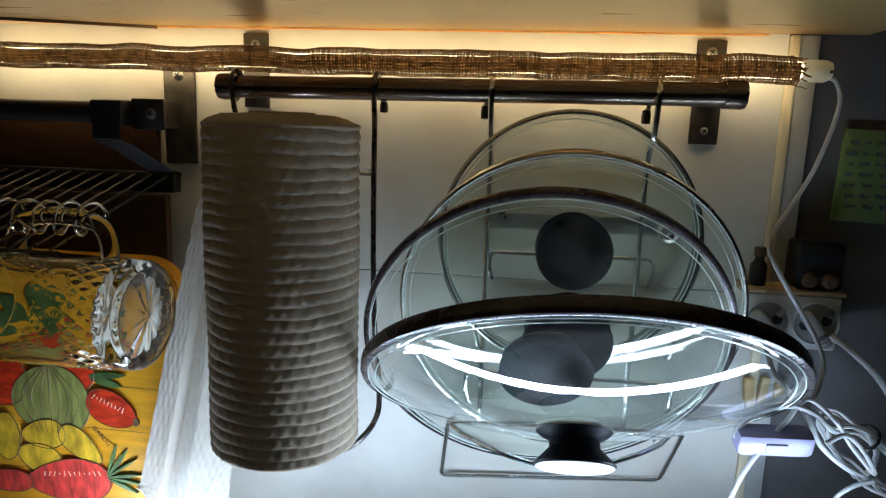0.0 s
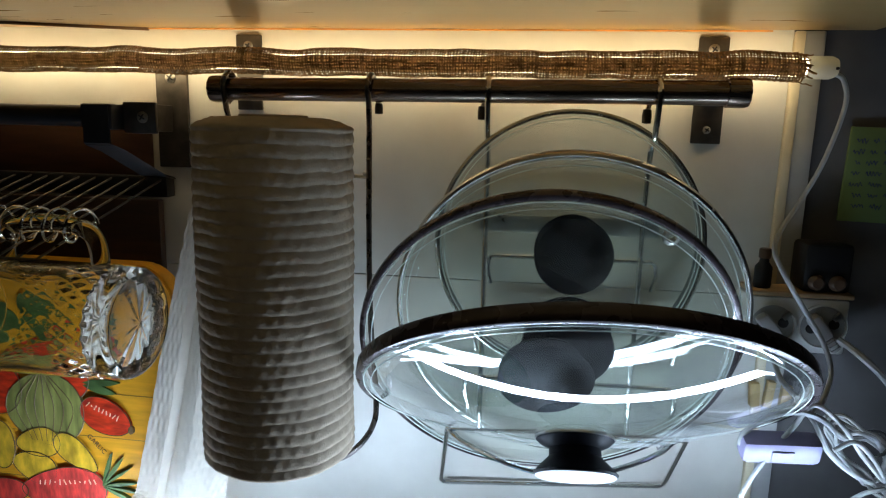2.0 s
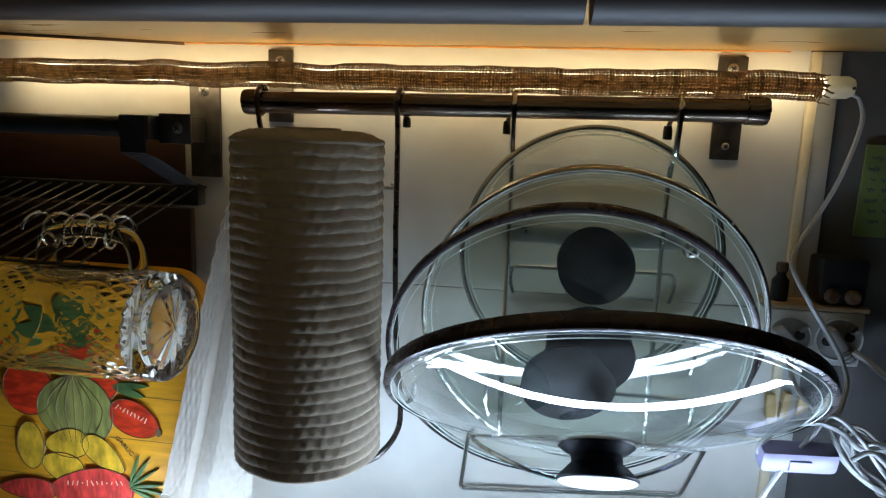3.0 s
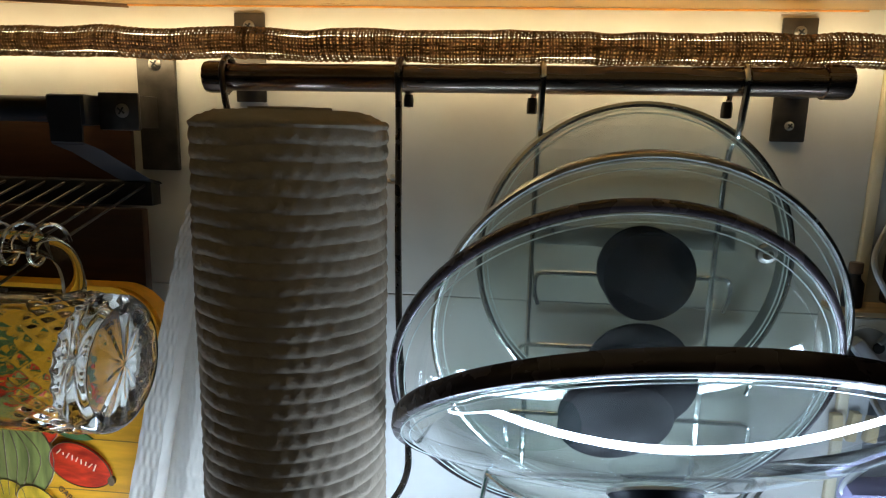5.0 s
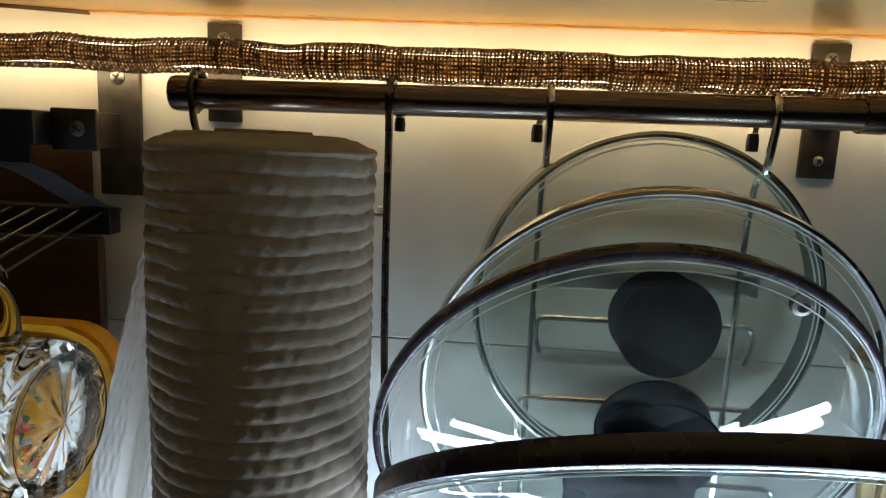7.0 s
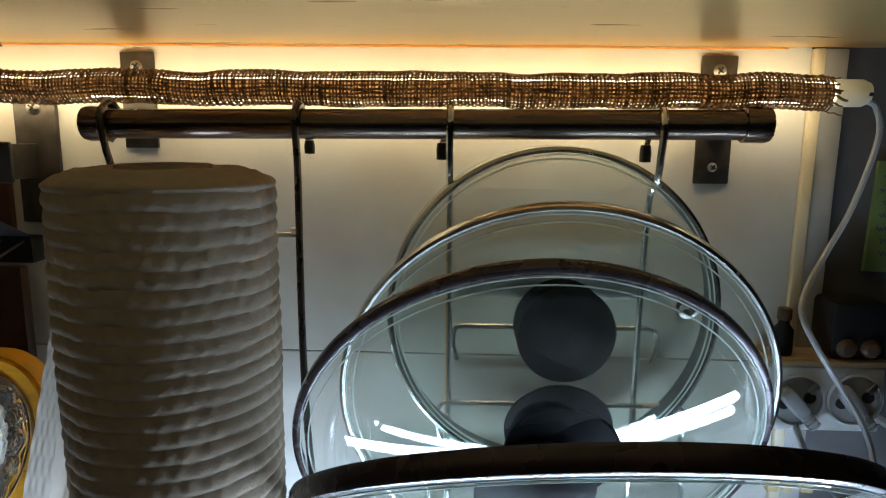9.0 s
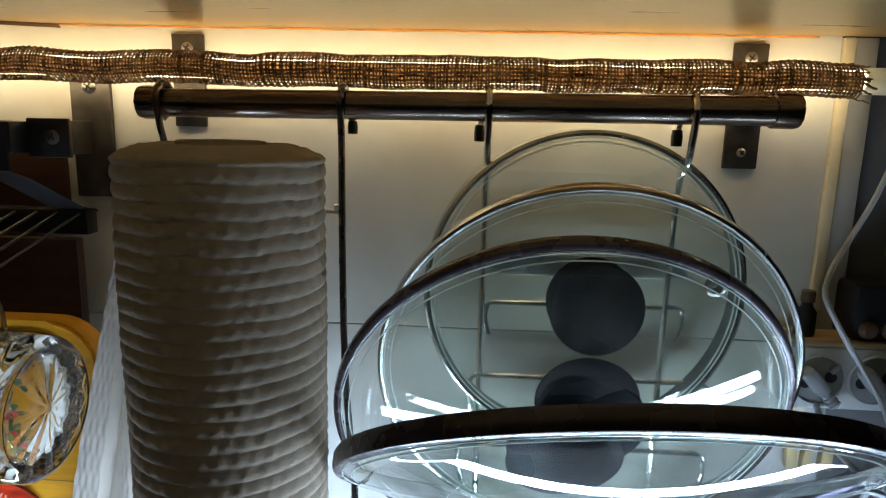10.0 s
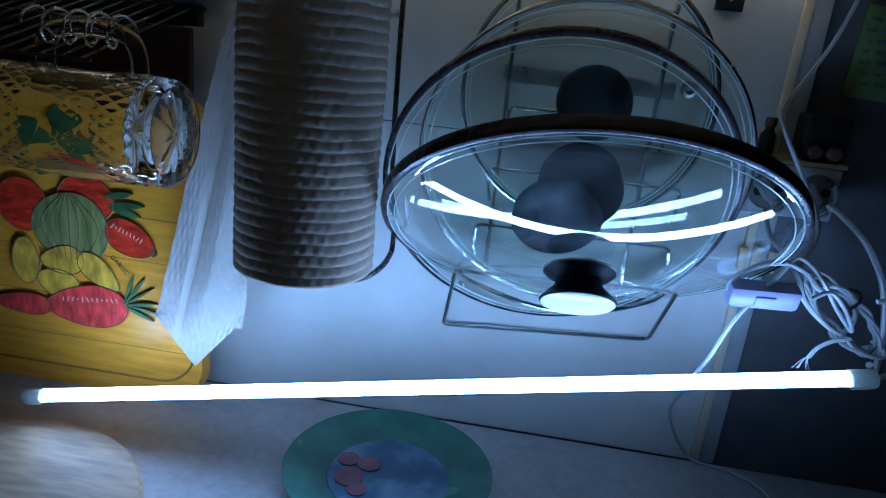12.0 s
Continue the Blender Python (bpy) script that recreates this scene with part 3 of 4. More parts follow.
lid(0.1040, 0.4551, 0.3480, 52.4, 0.1447, 0.026, 0.0095, M_RIMDARK, 0.0270, 0.025, "largest glass pan lid with a wide dark rim, leaning forward", pale=True, rim_t=0.0022, yaw=2.9, glass=M_HAZY)

# ---------------------------------------------------------------- paper roll on its holder
holder = thing("roll_holder", "wire paper roll holder hooked over the rail", "roll holder")
part("hook", hook_wire(-0.1590, 0.485, back=-0.004), M_BACKLIT, holder, "steel wire hook, coloured dark as seen against the light")
hw = [(-0.0462, RAIL_Y + 0.0070, RAIL_Z - 0.0100), (-0.0480, RAIL_Y + 0.0104, RAIL_Z - 0.003)] + [(-0.050, RAIL_Y + 0.0104 * math.cos(a), RAIL_Z + 0.0104 * math.sin(a)) for a in [radians(d) for d in (30, 60, 90, 120, 150, 180)]]
hw += [(-0.050, RAIL_Y - 0.007, RAIL_Z - 0.016), (-0.050, RAIL_Y - 0.006, RAIL_Z - 0.04), (-0.049, 0.500, 0.45), (-0.046, 0.494, 0.38), (-0.038, 0.480, 0.325), (-0.0375, 0.466, 0.309), (-0.046, 0.447, 0.300), (-0.060, 0.434, 0.2975), (-0.080, 0.434, 0.2975), (-0.097, 0.4421, 0.2985)]
part("hook", wire(smooth_path(hw, 5), 0.0022, 8), M_BACKLIT, holder, "steel wire arm that runs under the roll, coloured dark as seen against the light")
part("cross_wire", wire([(-0.049, 0.504, 0.4875), (-0.161, 0.513, 0.4875)], 0.0016, 8), M_STEEL, holder)
part("cross_wire", wire([(-0.049, 0.504, 0.4905), (-0.0545, 0.5035, 0.490)], 0.0022, 8), M_STEEL, holder)
part("spindle", rod((-0.0972, 0.4421, 0.2985), (-0.0972, 0.4421, 0.5180), 0.004, 14), M_STEEL, holder)
part("rubber_tip", lathe([(0, 0), (0.003, 0.0006), (0.0032, 0.005), (0.0026, 0.008), (0, 0.0085)], 14, m=Matrix.Translation((-0.0460, RAIL_Y + 0.0068, RAIL_Z - 0.0175))), M_BLACK, holder, "black rubber tip")

ROLL = Vector((-0.0972, 0.4421, 0.0))
ROLL_R, ROLL_Z0, ROLL_Z1 = 0.0520, 0.3015, 0.5240


def roll_radius(a, z):
    """Embossed rows: soft ridges round the roll, broken into quilted dimples."""
    row = (z - ROLL_Z0) / 0.0078
    ph = row + 0.16 * noise.noise(Vector((math.cos(a) * 2.5, math.sin(a) * 2.5, z * 30)))
    k = math.floor(ph)
    q = ph - k
    # a full lower lip that runs in softly above
    ridge = (math.sin(math.pi * q ** 0.72)) ** 0.85
    cell = 0.5 + 0.5 * math.cos(a * 38 + (math.pi if k % 2 else 0) + 1.4 * noise.noise(Vector((math.cos(a) * 3, math.sin(a) * 3, k * 0.7))))
    soft = 0.0011 * noise.noise(Vector((math.cos(a) * 1.6, math.sin(a) * 1.6, z * 16)))
    amp = 0.0016 * (0.75 + 0.38 * noise.noise(Vector((math.cos(a) * 5, math.sin(a) * 5, z * 40))))
    return ROLL_R - 0.0018 + amp * ridge * (0.60 + 0.40 * cell) + soft


def roll_body():
    bm = bmesh.new()
    na, nz = 420, 300
    rings = []
    for j in range(nz + 1):
        z = ROLL_Z0 + (ROLL_Z1 - ROLL_Z0) * j / nz
        edge = min(j, nz - j) / nz
        dip = 0.0012 * max(0, 1 - edge / 0.012) ** 2 if j < nz / 2 else 0.0022 * max(0, 1 - edge / 0.012) ** 2
        ring = []
        for i in range(na):
            a = 2 * math.pi * i / na
            r = roll_radius(a, z) - dip
            zz = z + (0.0012 * noise.noise(Vector((a * 1.2, 3, 1))) if j > nz - 3 else 0)
            ring.append(bm.verts.new((ROLL.x + r * math.cos(a), ROLL.y + r * math.sin(a), zz)))
        rings.append(ring)
    for a, b in zip(rings, rings[1:]):
        for i in range(na):
            bm.faces.new((a[i], a[(i + 1) % na], b[(i + 1) % na], b[i]))
    for ring, z, s in ((rings[-1], ROLL_Z1, 1), (rings[0], ROLL_Z0, -1)):
        prev = ring
        for k in range(1, 15):
            r = 0.0505 - 0.0295 * k / 14
            cur = []
            for i in range(na):
                a = 2 * math.pi * i / na
                zz = z + (0.0050 * min(1, k / 6) if s > 0 else 0) - s * (0.0006 + (0.0005 if k % 2 else 0) + 0.0008 * noise.noise(Vector((math.cos(a) * 2, math.sin(a) * 2, k * 0.4))) * (1 if s > 0 else 0.3))
                cur.append(bm.verts.new((ROLL.x + r * math.cos(a), ROLL.y + r * math.sin(a), zz)))
            for i in range(na):
                bm.faces.new((prev[i], prev[(i + 1) % na], cur[(i + 1) % na], cur[i]))
            prev = cur
    return bm


roll = thing("paper_roll", "embossed white kitchen paper, its shade put into a brown colour roll standing on the wire holder", "paper roll")
part("paper", roll_body(), M_PAPER_SHADED, roll, "embossed white kitchen paper, its shade put into a brown colour")
part("core", lathe([(0.0215, ROLL_Z0), (0.0215, ROLL_Z1 + 0.006), (0.0195, ROLL_Z1 + 0.006), (0.0195, ROLL_Z0)], 48, closed=True, m=Matrix.Translation(ROLL)), M_CARD, roll, "cardboard core")


def hanging_sheet():
    """The loose end: leaves the roll at its back and hangs down with one long fold."""
    bm = bmesh.new()
    left = smooth_path([(-0.150, 0.470, 0.515), (-0.168, 0.490, 0.49), (-0.181, 0.487, 0.465), (-0.191, 0.485, 0.427), (-0.2055, 0.485, 0.372), (-0.222, 0.484, 0.305), (-0.238, 0.483, 0.234), (-0.2440, 0.483, 0.2200)], 36)
    right = smooth_path([(-0.120, 0.495, 0.515), (-0.135, 0.500, 0.49), (-0.150, 0.500, 0.462), (-0.158, 0.500, 0.42), (-0.163, 0.498, 0.362), (-0.162, 0.492, 0.290), (-0.160, 0.484, 0.254), (-0.1625, 0.480, 0.2200)], 36)
    nu = 96
    rows = []
    n = len(left)
    for j in range(n):
        v = j / (n - 1)
        row = []
        for i in range(nu + 1):
            u = i / nu
            p = left[j].lerp(right[j], u)
            # one long crease: a short step back, then a slow return to the front
            c0, c1 = 0.33 - 0.08 * v, 0.80 - 0.30 * v
            g = (u - c0) / 0.05 if u < c0 + 0.05 else 1 - (u - c0 - 0.05) / max(0.05, c1 - c0 - 0.05)
            fold = 0.010 * max(0.0, min(1.0, g)) * min(1, v * 2.2) * (1 - max(0, (v - 0.80) / 0.20))
            wave = 0.003 * math.sin(u * 5 + v * 3) * v + 0.0016 * noise.noise(Vector((u * 4, v * 9, 1))) + 0.0003 * noise.noise(Vector((u * 14, v * 30, 3)))
            emb = 0.0007 * (0.5 + 0.5 * math.cos(u * 84 + (math.pi if int(v * 38) % 2 else 0))) * abs(math.sin(math.pi * v * 38))
            tip = -0.040 * max(0, 1 - abs(u - 0.50) / 0.42) * max(0, (v - 0.86) / 0.14)
            row.append(bm.verts.new(p + Vector((0, fold + wave - emb, tip))))
        rows.append(row)
    for a, b in zip(rows, rows[1:]):
        for i in range(nu):
            bm.faces.new((a[i], a[i + 1], b[i + 1], b[i]))
    return bm


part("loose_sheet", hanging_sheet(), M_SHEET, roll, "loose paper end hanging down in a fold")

# ---------------------------------------------------------------- wire shelf with its rail
shelf = thing("wire_shelf", "black rail and strap with sloping wire shelf on a wall plate", "wire shelf")
part("wall_plate", box(-0.2375, -0.2105, WALL - 0.004, WALL, 0.4872, 0.5680, 0.001), M_DARKPLATE, shelf, "dark metal wall plate")
screw_head(shelf, -0.2240, WALL - 0.004, 0.5590, 0.0045)
part("bar", rod((-0.95, 0.505, 0.527), (-0.258, 0.505, 0.527), 0.0082, 24), M_BLACK, shelf, "black bar")
part("clamp", box(-0.272, -0.246, 0.494, 0.516, 0.517, 0.5365, 0.002), M_BLACK, shelf)
part("lug", box(-0.2465, -0.219, 0.5085, 0.5115, 0.5145, 0.5385, 0.0012), M_DARKPLATE, shelf, "steel lug with a screw")
part("lug_arm", box(-0.2265, -0.2235, 0.5115, WALL - 0.004, 0.516, 0.537, 0.0008), M_DARKPLATE, shelf)
screw_head(shelf, -0.2300, 0.5085, 0.527, 0.0045)


def strap():
    bm = bmesh.new()
    pts = [(-0.270, 0.4935, 0.535), (-0.270, 0.4935, 0.507), (-0.262, 0.5, 0.502), (-0.243, 0.520, 0.483), (-0.243, 0.535, 0.4795)]
    prev = None
    for i, p in enumerate(pts):
        p = Vector(p)
        cur = [bm.verts.new(p), bm.verts.new(p + Vector((0.0215, 0.0, 0.0))), bm.verts.new(p + Vector((0.0215, 0.0018, -0.0018))), bm.verts.new(p + Vector((0, 0.0018, -0.0018)))]
        if prev:
            for k in range(4):
                bm.faces.new((prev[k], prev[(k + 1) % 4], cur[(k + 1) % 4], cur[k]))
        else:
            bm.faces.new(cur)
        prev = cur
    bm.faces.new(prev[::-1])
    return bm


part("strap", strap(), M_BLACK, shelf, "bent flat black strap")
part("back_bar", box(-0.95, -0.2235, 0.526, 0.538, 0.4635, 0.480, 0.001), M_BLACK, shelf, "flat black bar")
for i in range(22):
    x = -0.226 - 0.0145 * i
    part("shelf_wire", wire([(x, 0.534, 0.475), (x - 0.002, 0.529, 0.4785), (x - 0.012, 0.452, 0.452), (x - 0.014, 0.400, 0.436)], 0.0009, 6), M_DIMWIRE, shelf)
part("front_wire", wire([(-0.232, 0.400, 0.436), (-0.60, 0.400, 0.436)], 0.0012, 6), M_DIMWIRE, shelf)

# ---------------------------------------------------------------- cutting board with printed vegetables
BOARD_Y = 0.5000
board = thing("cutting_board", "yellow varnished wooden cutting board with printed vegetables, leaning on the wall", "cutting board")


def rounded_slab(x0, x1, z0, z1, r, y0, y1):
    bm = bmesh.new()
    pts = []
    for cx, cz, a0 in ((x1 - r, z1 - r, 0), (x0 + r, z1 - r, 90), (x0 + r, z0 + r, 180), (x1 - r, z0 + r, 270)):
        for k in range(9):
            a = radians(a0 + 90 * k / 8)
            pts.append((cx + r * math.cos(a), cz + r * math.sin(a)))
    f = [bm.verts.new((x, y0, z)) for x, z in pts]
    b = [bm.verts.new((x, y1, z)) for x, z in pts]
    bm.faces.new(f)
    bm.faces.new(b[::-1])
    for i in range(len(pts)):
        j = (i + 1) % len(pts)
        bm.faces.new((f[i], f[j], b[j], b[i]))
    bmesh.ops.bevel(bm, geom=[e for e in bm.edges if abs(e.verts[0].co.y - y0) < 1e-6 and abs(e.verts[1].co.y - y0) < 1e-6], offset=0.002, segments=2, affect="EDGES")
    return bm


part("slab", rounded_slab(-0.56, -0.2075, COUNTER, 0.412, 0.032, BOARD_Y, BOARD_Y + 0.016), M_BOARD, board, "yellow varnished slab")
rim_pts = []
for cx, cz, a0 in ((-0.2485, 0.371, 0), (-0.52, 0.371, 90), (-0.52, 0.18, 180), (-0.2485, 0.18, 270)):
    rim_pts += [(cx + 0.033 * math.cos(radians(a0 + 11.25 * k)), BOARD_Y - 0.0001, cz + 0.033 * math.sin(radians(a0 + 11.25 * k))) for k in range(9)]
part("groove", wire(rim_pts + [rim_pts[0]], 0.0012, 6, caps=False), M_BOARDEDGE, board, "brown line round the edge")
for k, z in enumerate((0.338, 0.3015, 0.262, 0.219, 0.178)):
    part("plank_joint", box(-0.556, -0.211, BOARD_Y - 0.0002, BOARD_Y + 0.001, z - 0.0003, z + 0.0003), M_BOARDEDGE, board, smooth=False)

back = thing("wooden_backboard", "dark brown plank board standing behind the cutting board", "board")
for z0, z1 in ((COUNTER, 0.24), (0.2404, 0.35), (0.3504, 0.4620)):
    part("plank", box(-0.60, -0.2270, 0.5185, 0.5265, z0, z1, 0.0012), M_BROWNWOOD, back)
# Dark panel added over the wall, from the shelf's back bar to the upper bar.
part("plank", box(-0.95, -0.2440, 0.5388, 0.5440, 0.4624, 0.5215, 0.0010), M_BROWNWOOD, back)
LAYER = [0]


def printed(name, outline, mat, label="", line=True, parent=None):
    """A printed shape on the board: a very thin domed patch with a darker outline."""
    LAYER[0] += 1
    y = BOARD_Y - 0.0004 - 0.00012 * LAYER[0]
    bm = bmesh.new()
    cx = sum(p[0] for p in outline) / len(outline)
    cz = sum(p[1] for p in outline) / len(outline)
    c = bm.verts.new((cx, y - 0.0001, cz))
    vs = [bm.verts.new((x, y, z)) for x, z in outline]
    bk = [bm.verts.new((x, BOARD_Y + 0.0006, z)) for x, z in outline]
    n = len(vs)
    for i in range(n):
        bm.faces.new((c, vs[i], vs[(i + 1) % n]))
        bm.faces.new((vs[i], bk[i], bk[(i + 1) % n], vs[(i + 1) % n]))
    ob = part(name, bm, mat, board if parent is None else parent, label)
    if line:
        part("outline", wire([(x, y, z) for x, z in outline + outline[:1]], 0.00045, 5, caps=False), M_OUTLINE, ob)
    return ob, y


def egg(cx, cz, rx, rz, turn=0.0, taper=0.0, n=36, power=1.0):
    out = []
    c, s = math.cos(radians(turn)), math.sin(radians(turn))
    for i in range(n):
        a = 2 * math.pi * i / n
        u = rx * math.cos(a)
        w = rz * math.sin(a) * (1 + taper * math.cos(a))
        out.append((cx + u * c - w * s, cz + u * s + w * c))
    return out


def leaf(x0, z0, x1, z1, w):
    d = Vector((x1 - x0, z1 - z0))
    nrm = Vector((-d.y, d.x)).normalized()
    a = [(x0 + d.x * t + nrm.x * w * math.sin(math.pi * t) ** 0.8, z0 + d.y * t + nrm.y * w * math.sin(math.pi * t) ** 0.8) for t in [i / 8 for i in range(9)]]
    b = [(x0 + d.x * t - nrm.x * w * math.sin(math.pi * t) ** 0.8, z0 + d.y * t - nrm.y * w * math.sin(math.pi * t) ** 0.8) for t in [i / 8 for i in range(7, 0, -1)]]
    return a + b


def dashes(parent, y, cx, cz, turn, length, n, w=0.0004, h=0.0048, seed=1):
    rng = random.Random(seed)
    c, s = math.cos(radians(turn)), math.sin(radians(turn))
    for i in range(n):
        u = (i / (n - 1) - 0.5) * length
        x, z = cx + u * c, cz + u * s
        hh = h * rng.uniform(0.3, 1.1)
        part("highlight_dash", box(-w, w, -0.0003, 0.0003, -hh / 2, hh / 2, m=Matrix.Translation((x, y - 0.0003, z)) @ pose(0, 0, 0, 0, -turn + rng.uniform(-25, 25), 0)), M_HIGH, parent, smooth=False)


for lf in ((-0.33, 0.36, -0.30, 0.385, 0.010), (-0.325, 0.355, -0.295, 0.345, 0.009), (-0.33, 0.35, -0.36, 0.375, 0.010), (-0.335, 0.352, -0.37, 0.352, 0.009), (-0.32, 0.362, -0.325, 0.392, 0.009), (-0.31, 0.345, -0.285, 0.36, 0.008), (-0.315, 0.34, -0.3, 0.33, 0.008), (-0.345, 0.345, -0.355, 0.328, 0.008)):
    printed("printed_leaf", leaf(*lf), M_GREEN, line=False)
ob, y = printed("printed_tomato", egg(-0.312, 0.312, 0.026, 0.021), M_RED, "printed red tomato")
for lf in ((-0.292, 0.308, -0.262, 0.302, 0.0035), (-0.292, 0.310, -0.258, 0.312, 0.003), (-0.296, 0.316, -0.268, 0.322, 0.003)):
    printed("printed_leaf", leaf(*lf), M_GREEN, line=False)
ob, y = printed("printed_tomato", egg(-0.372, 0.300, 0.024, 0.024), M_RED, "printed red tomato")
ob, y = printed("printed_onion", egg(-0.328, 0.284, 0.036, 0.032, 0, 0.12), M_BULB, "printed olive green bulb")
for k in range(7):
    u = (k - 3) / 3.4
    part("stripe", wire(smooth_path([(-0.328 + u * 0.006, y - 0.0003, 0.315), (-0.328 + u * 0.030, y - 0.0003, 0.287), (-0.328 + u * 0.015, y - 0.0003, 0.255)], 6), 0.00035, 5), M_OUTLINE, ob)
ob, y = printed("printed_carrot", egg(-0.2725, 0.2815, 0.0235, 0.0155, -22, -0.12), M_RED, "printed orange-red carrot")
dashes(ob, y, -0.2745, 0.2865, -22, 0.028, 9, seed=2)
printed("printed_stub", egg(-0.2505, 0.2715, 0.0025, 0.0035), M_OUTLINE, line=False)
ob, y = printed("printed_clove", egg(-0.337, 0.253, 0.021, 0.013, 8, 0.25), M_CLOVE, "printed yellow garlic clove")
ob, y = printed("printed_clove", egg(-0.342, 0.230, 0.021, 0.014, -14, 0.2), M_CLOVE, "printed yellow garlic clove")
ob, y = printed("printed_clove", egg(-0.302, 0.246, 0.023, 0.0115, -38, -0.3), M_CLOVE, "printed yellow garlic clove")
ob, y = printed("printed_clove", egg(-0.372, 0.248, 0.013, 0.022, 0, 0.0), M_CLOVE, "printed yellow garlic clove")
ob, y = printed("printed_carrot", egg(-0.316, 0.212, 0.040, 0.0195, 6, 0.28), M_PINK, "printed red carrot with green tops")
dashes(ob, y, -0.312, 0.219, 6, 0.052, 12, seed=5)
ob, y = printed("printed_carrot", egg(-0.378, 0.206, 0.028, 0.010, 2, 0.3), M_PINK, "printed red carrot")
for lf in ((-0.279, 0.219, -0.248, 0.224, 0.0016), (-0.279, 0.219, -0.260, 0.246, 0.0016), (-0.279, 0.218, -0.252, 0.207, 0.0016), (-0.279, 0.219, -0.243, 0.215, 0.0012), (-0.279, 0.220, -0.270, 0.249, 0.0012), (-0.279, 0.219, -0.252, 0.238, 0.0012)):
    printed("printed_leaf", leaf(*lf), M_GREEN, line=False)

txt = bpy.data.curves.new("lettering", "FONT")
txt.body, txt.size, txt.extrude, txt.align_x, txt.align_y = "GARLIC", 0.0062, 0.0001, "CENTER", "CENTER"
tob = new("lettering", txt)
bpy.context.view_layer.update()
tme = bpy.data.meshes.new_from_object(tob.evaluated_get(bpy.context.evaluated_depsgraph_get()))
bpy.data.objects.remove(tob)
tme.materials.clear()
tme.materials.append(M_OUTLINE)
lettering = new("lettering", tme)
lettering.parent = board
lettering.matrix_world = Matrix.Translation((-0.2835, BOARD_Y - 0.0008, 0.2555)) @ pose(0, 0, 0, 0, 46, 0) @ pose(0, 0, 0, 90, 0, 0)
tagged(lettering, "small dark printed word")

# ---------------------------------------------------------------- glass mug hung on its side
mug = thing("glass_mug", "cut glass beer mug lying on its side, handle up", "mug", at=Matrix.Translation((-0.1865, 0.424, 0.3905)) @ pose(0, 0, 0, 0, -90, 0) @ pose(0, 0, 0, 0, 0, 0))


def mug_body():
    """Turned body along local z (base at 0, mouth at 0.125), diamond-cut bands and a rayed base."""
    bm = bmesh.new()
    n = 264
    H = 0.128

    def cut(a, z, r):
        d = 0.0
        for z0, z1, depth, k in ((0.012, 0.040, 0.0016, 26), (0.088, 0.114, 0.0012, 26)):
            if z0 < z < z1:
                q = (z - z0) / (z1 - z0)
                u = a * k / (2 * math.pi)
                f1, f2 = (u + q * 2) % 1, (u - q * 2) % 1
                # raised pyramids between crossing cuts
                d = depth * (2 * min(0.5 - abs(f1 - 0.5), 0.5 - abs(f2 - 0.5)) - 0.5) * min(1, 8 * q, 8 * (1 - q))
        return r + d
    outer = []
    zs = [0.0, 0.0015, 0.004, 0.008, 0.012] + [0.012 + 0.028 * i / 24 for i in range(25)] + [0.044, 0.06, 0.07, 0.08] + [0.086 + 0.028 * i / 24 for i in range(25)] + [0.116, 0.124, H]
    for z in zs:
        base = 0.0375 + 0.0015 * math.sin(math.pi * z / H)
        r = base - (0.004 * (1 - z / 0.004) ** 2 if z < 0.004 else 0)
        outer.append([bm.verts.new((cut(2 * math.pi * i / n, z, r) * math.cos(2 * math.pi * i / n), cut(2 * math.pi * i / n, z, r) * math.sin(2 * math.pi * i / n), z)) for i in range(n)])
    inner = []
    for z, r in ((H, 0.0355), (0.12, 0.0340), (0.07, 0.0332), (0.03, 0.0325), (0.020, 0.030), (0.0165, 0.022)):
        inner.append([bm.verts.new((r * math.cos(2 * math.pi * i / n), r * math.sin(2 * math.pi * i / n), z)) for i in range(n)])
    rings = outer + inner
    for a, b in zip(rings, rings[1:]):
        for i in range(n):
            bm.faces.new((a[i], b[i], b[(i + 1) % n], a[(i + 1) % n]))
    tip = bm.verts.new((0, 0, 0.016))
    for i in range(n):
        bm.faces.new((inner[-1][i], tip, inner[-1][(i + 1) % n]))
    # rayed star in the base
    prev = outer[0]
    for r, amp in ((0.0335, 0.0), (0.0325, 0.0006), (0.028, 0.0014), (0.020, 0.0013), (0.012, 0.0010), (0.006, 0.0006), (0.003, 0.0)):
        cur = []
        for i in range(n):
            a = 2 * math.pi * i / n
            cur.append(bm.verts.new((r * math.cos(a), r * math.sin(a), amp * abs(2 * ((a * 12 / math.pi / 2 + (0.25 if r in (0.020, 0.006) else 0)) % 1) - 1) + 0.0004)))
        for i in range(n):
            bm.faces.new((prev[i], prev[(i + 1) % n], cur[(i + 1) % n], cur[i]))
        prev = cur
    c = bm.verts.new((0, 0, 0.0012))
    for i in range(n):
        bm.faces.new((prev[i], prev[(i + 1) % n], c))
    return bm


part("body", mug_body(), M_MUG, mug, "clear cut glass body with rayed base")
# local x points up once laid on its side
hp = smooth_path([(0.035, 0, 0.026), (0.048, 0, 0.0265), (0.058, 0, 0.030), (0.0635, 0, 0.038), (0.0655, 0, 0.055), (0.0655, 0, 0.068), (0.064, 0, 0.082), (0.059, 0, 0.0905), (0.049, 0, 0.095), (0.035, 0, 0.0955)], 6)
part("handle", wire(hp, 0.0070, 16, flat=0.85), M_MUG, mug, "clear glass handle")
coil = []
for i in range(0, 97):
    t = i / 96
    a = t * 2 * math.pi * 4.5
    coil.append((0.0645 + 0.0112 * math.sin(a), 0.0112 * math.cos(a), 0.034 + 0.070 * t))
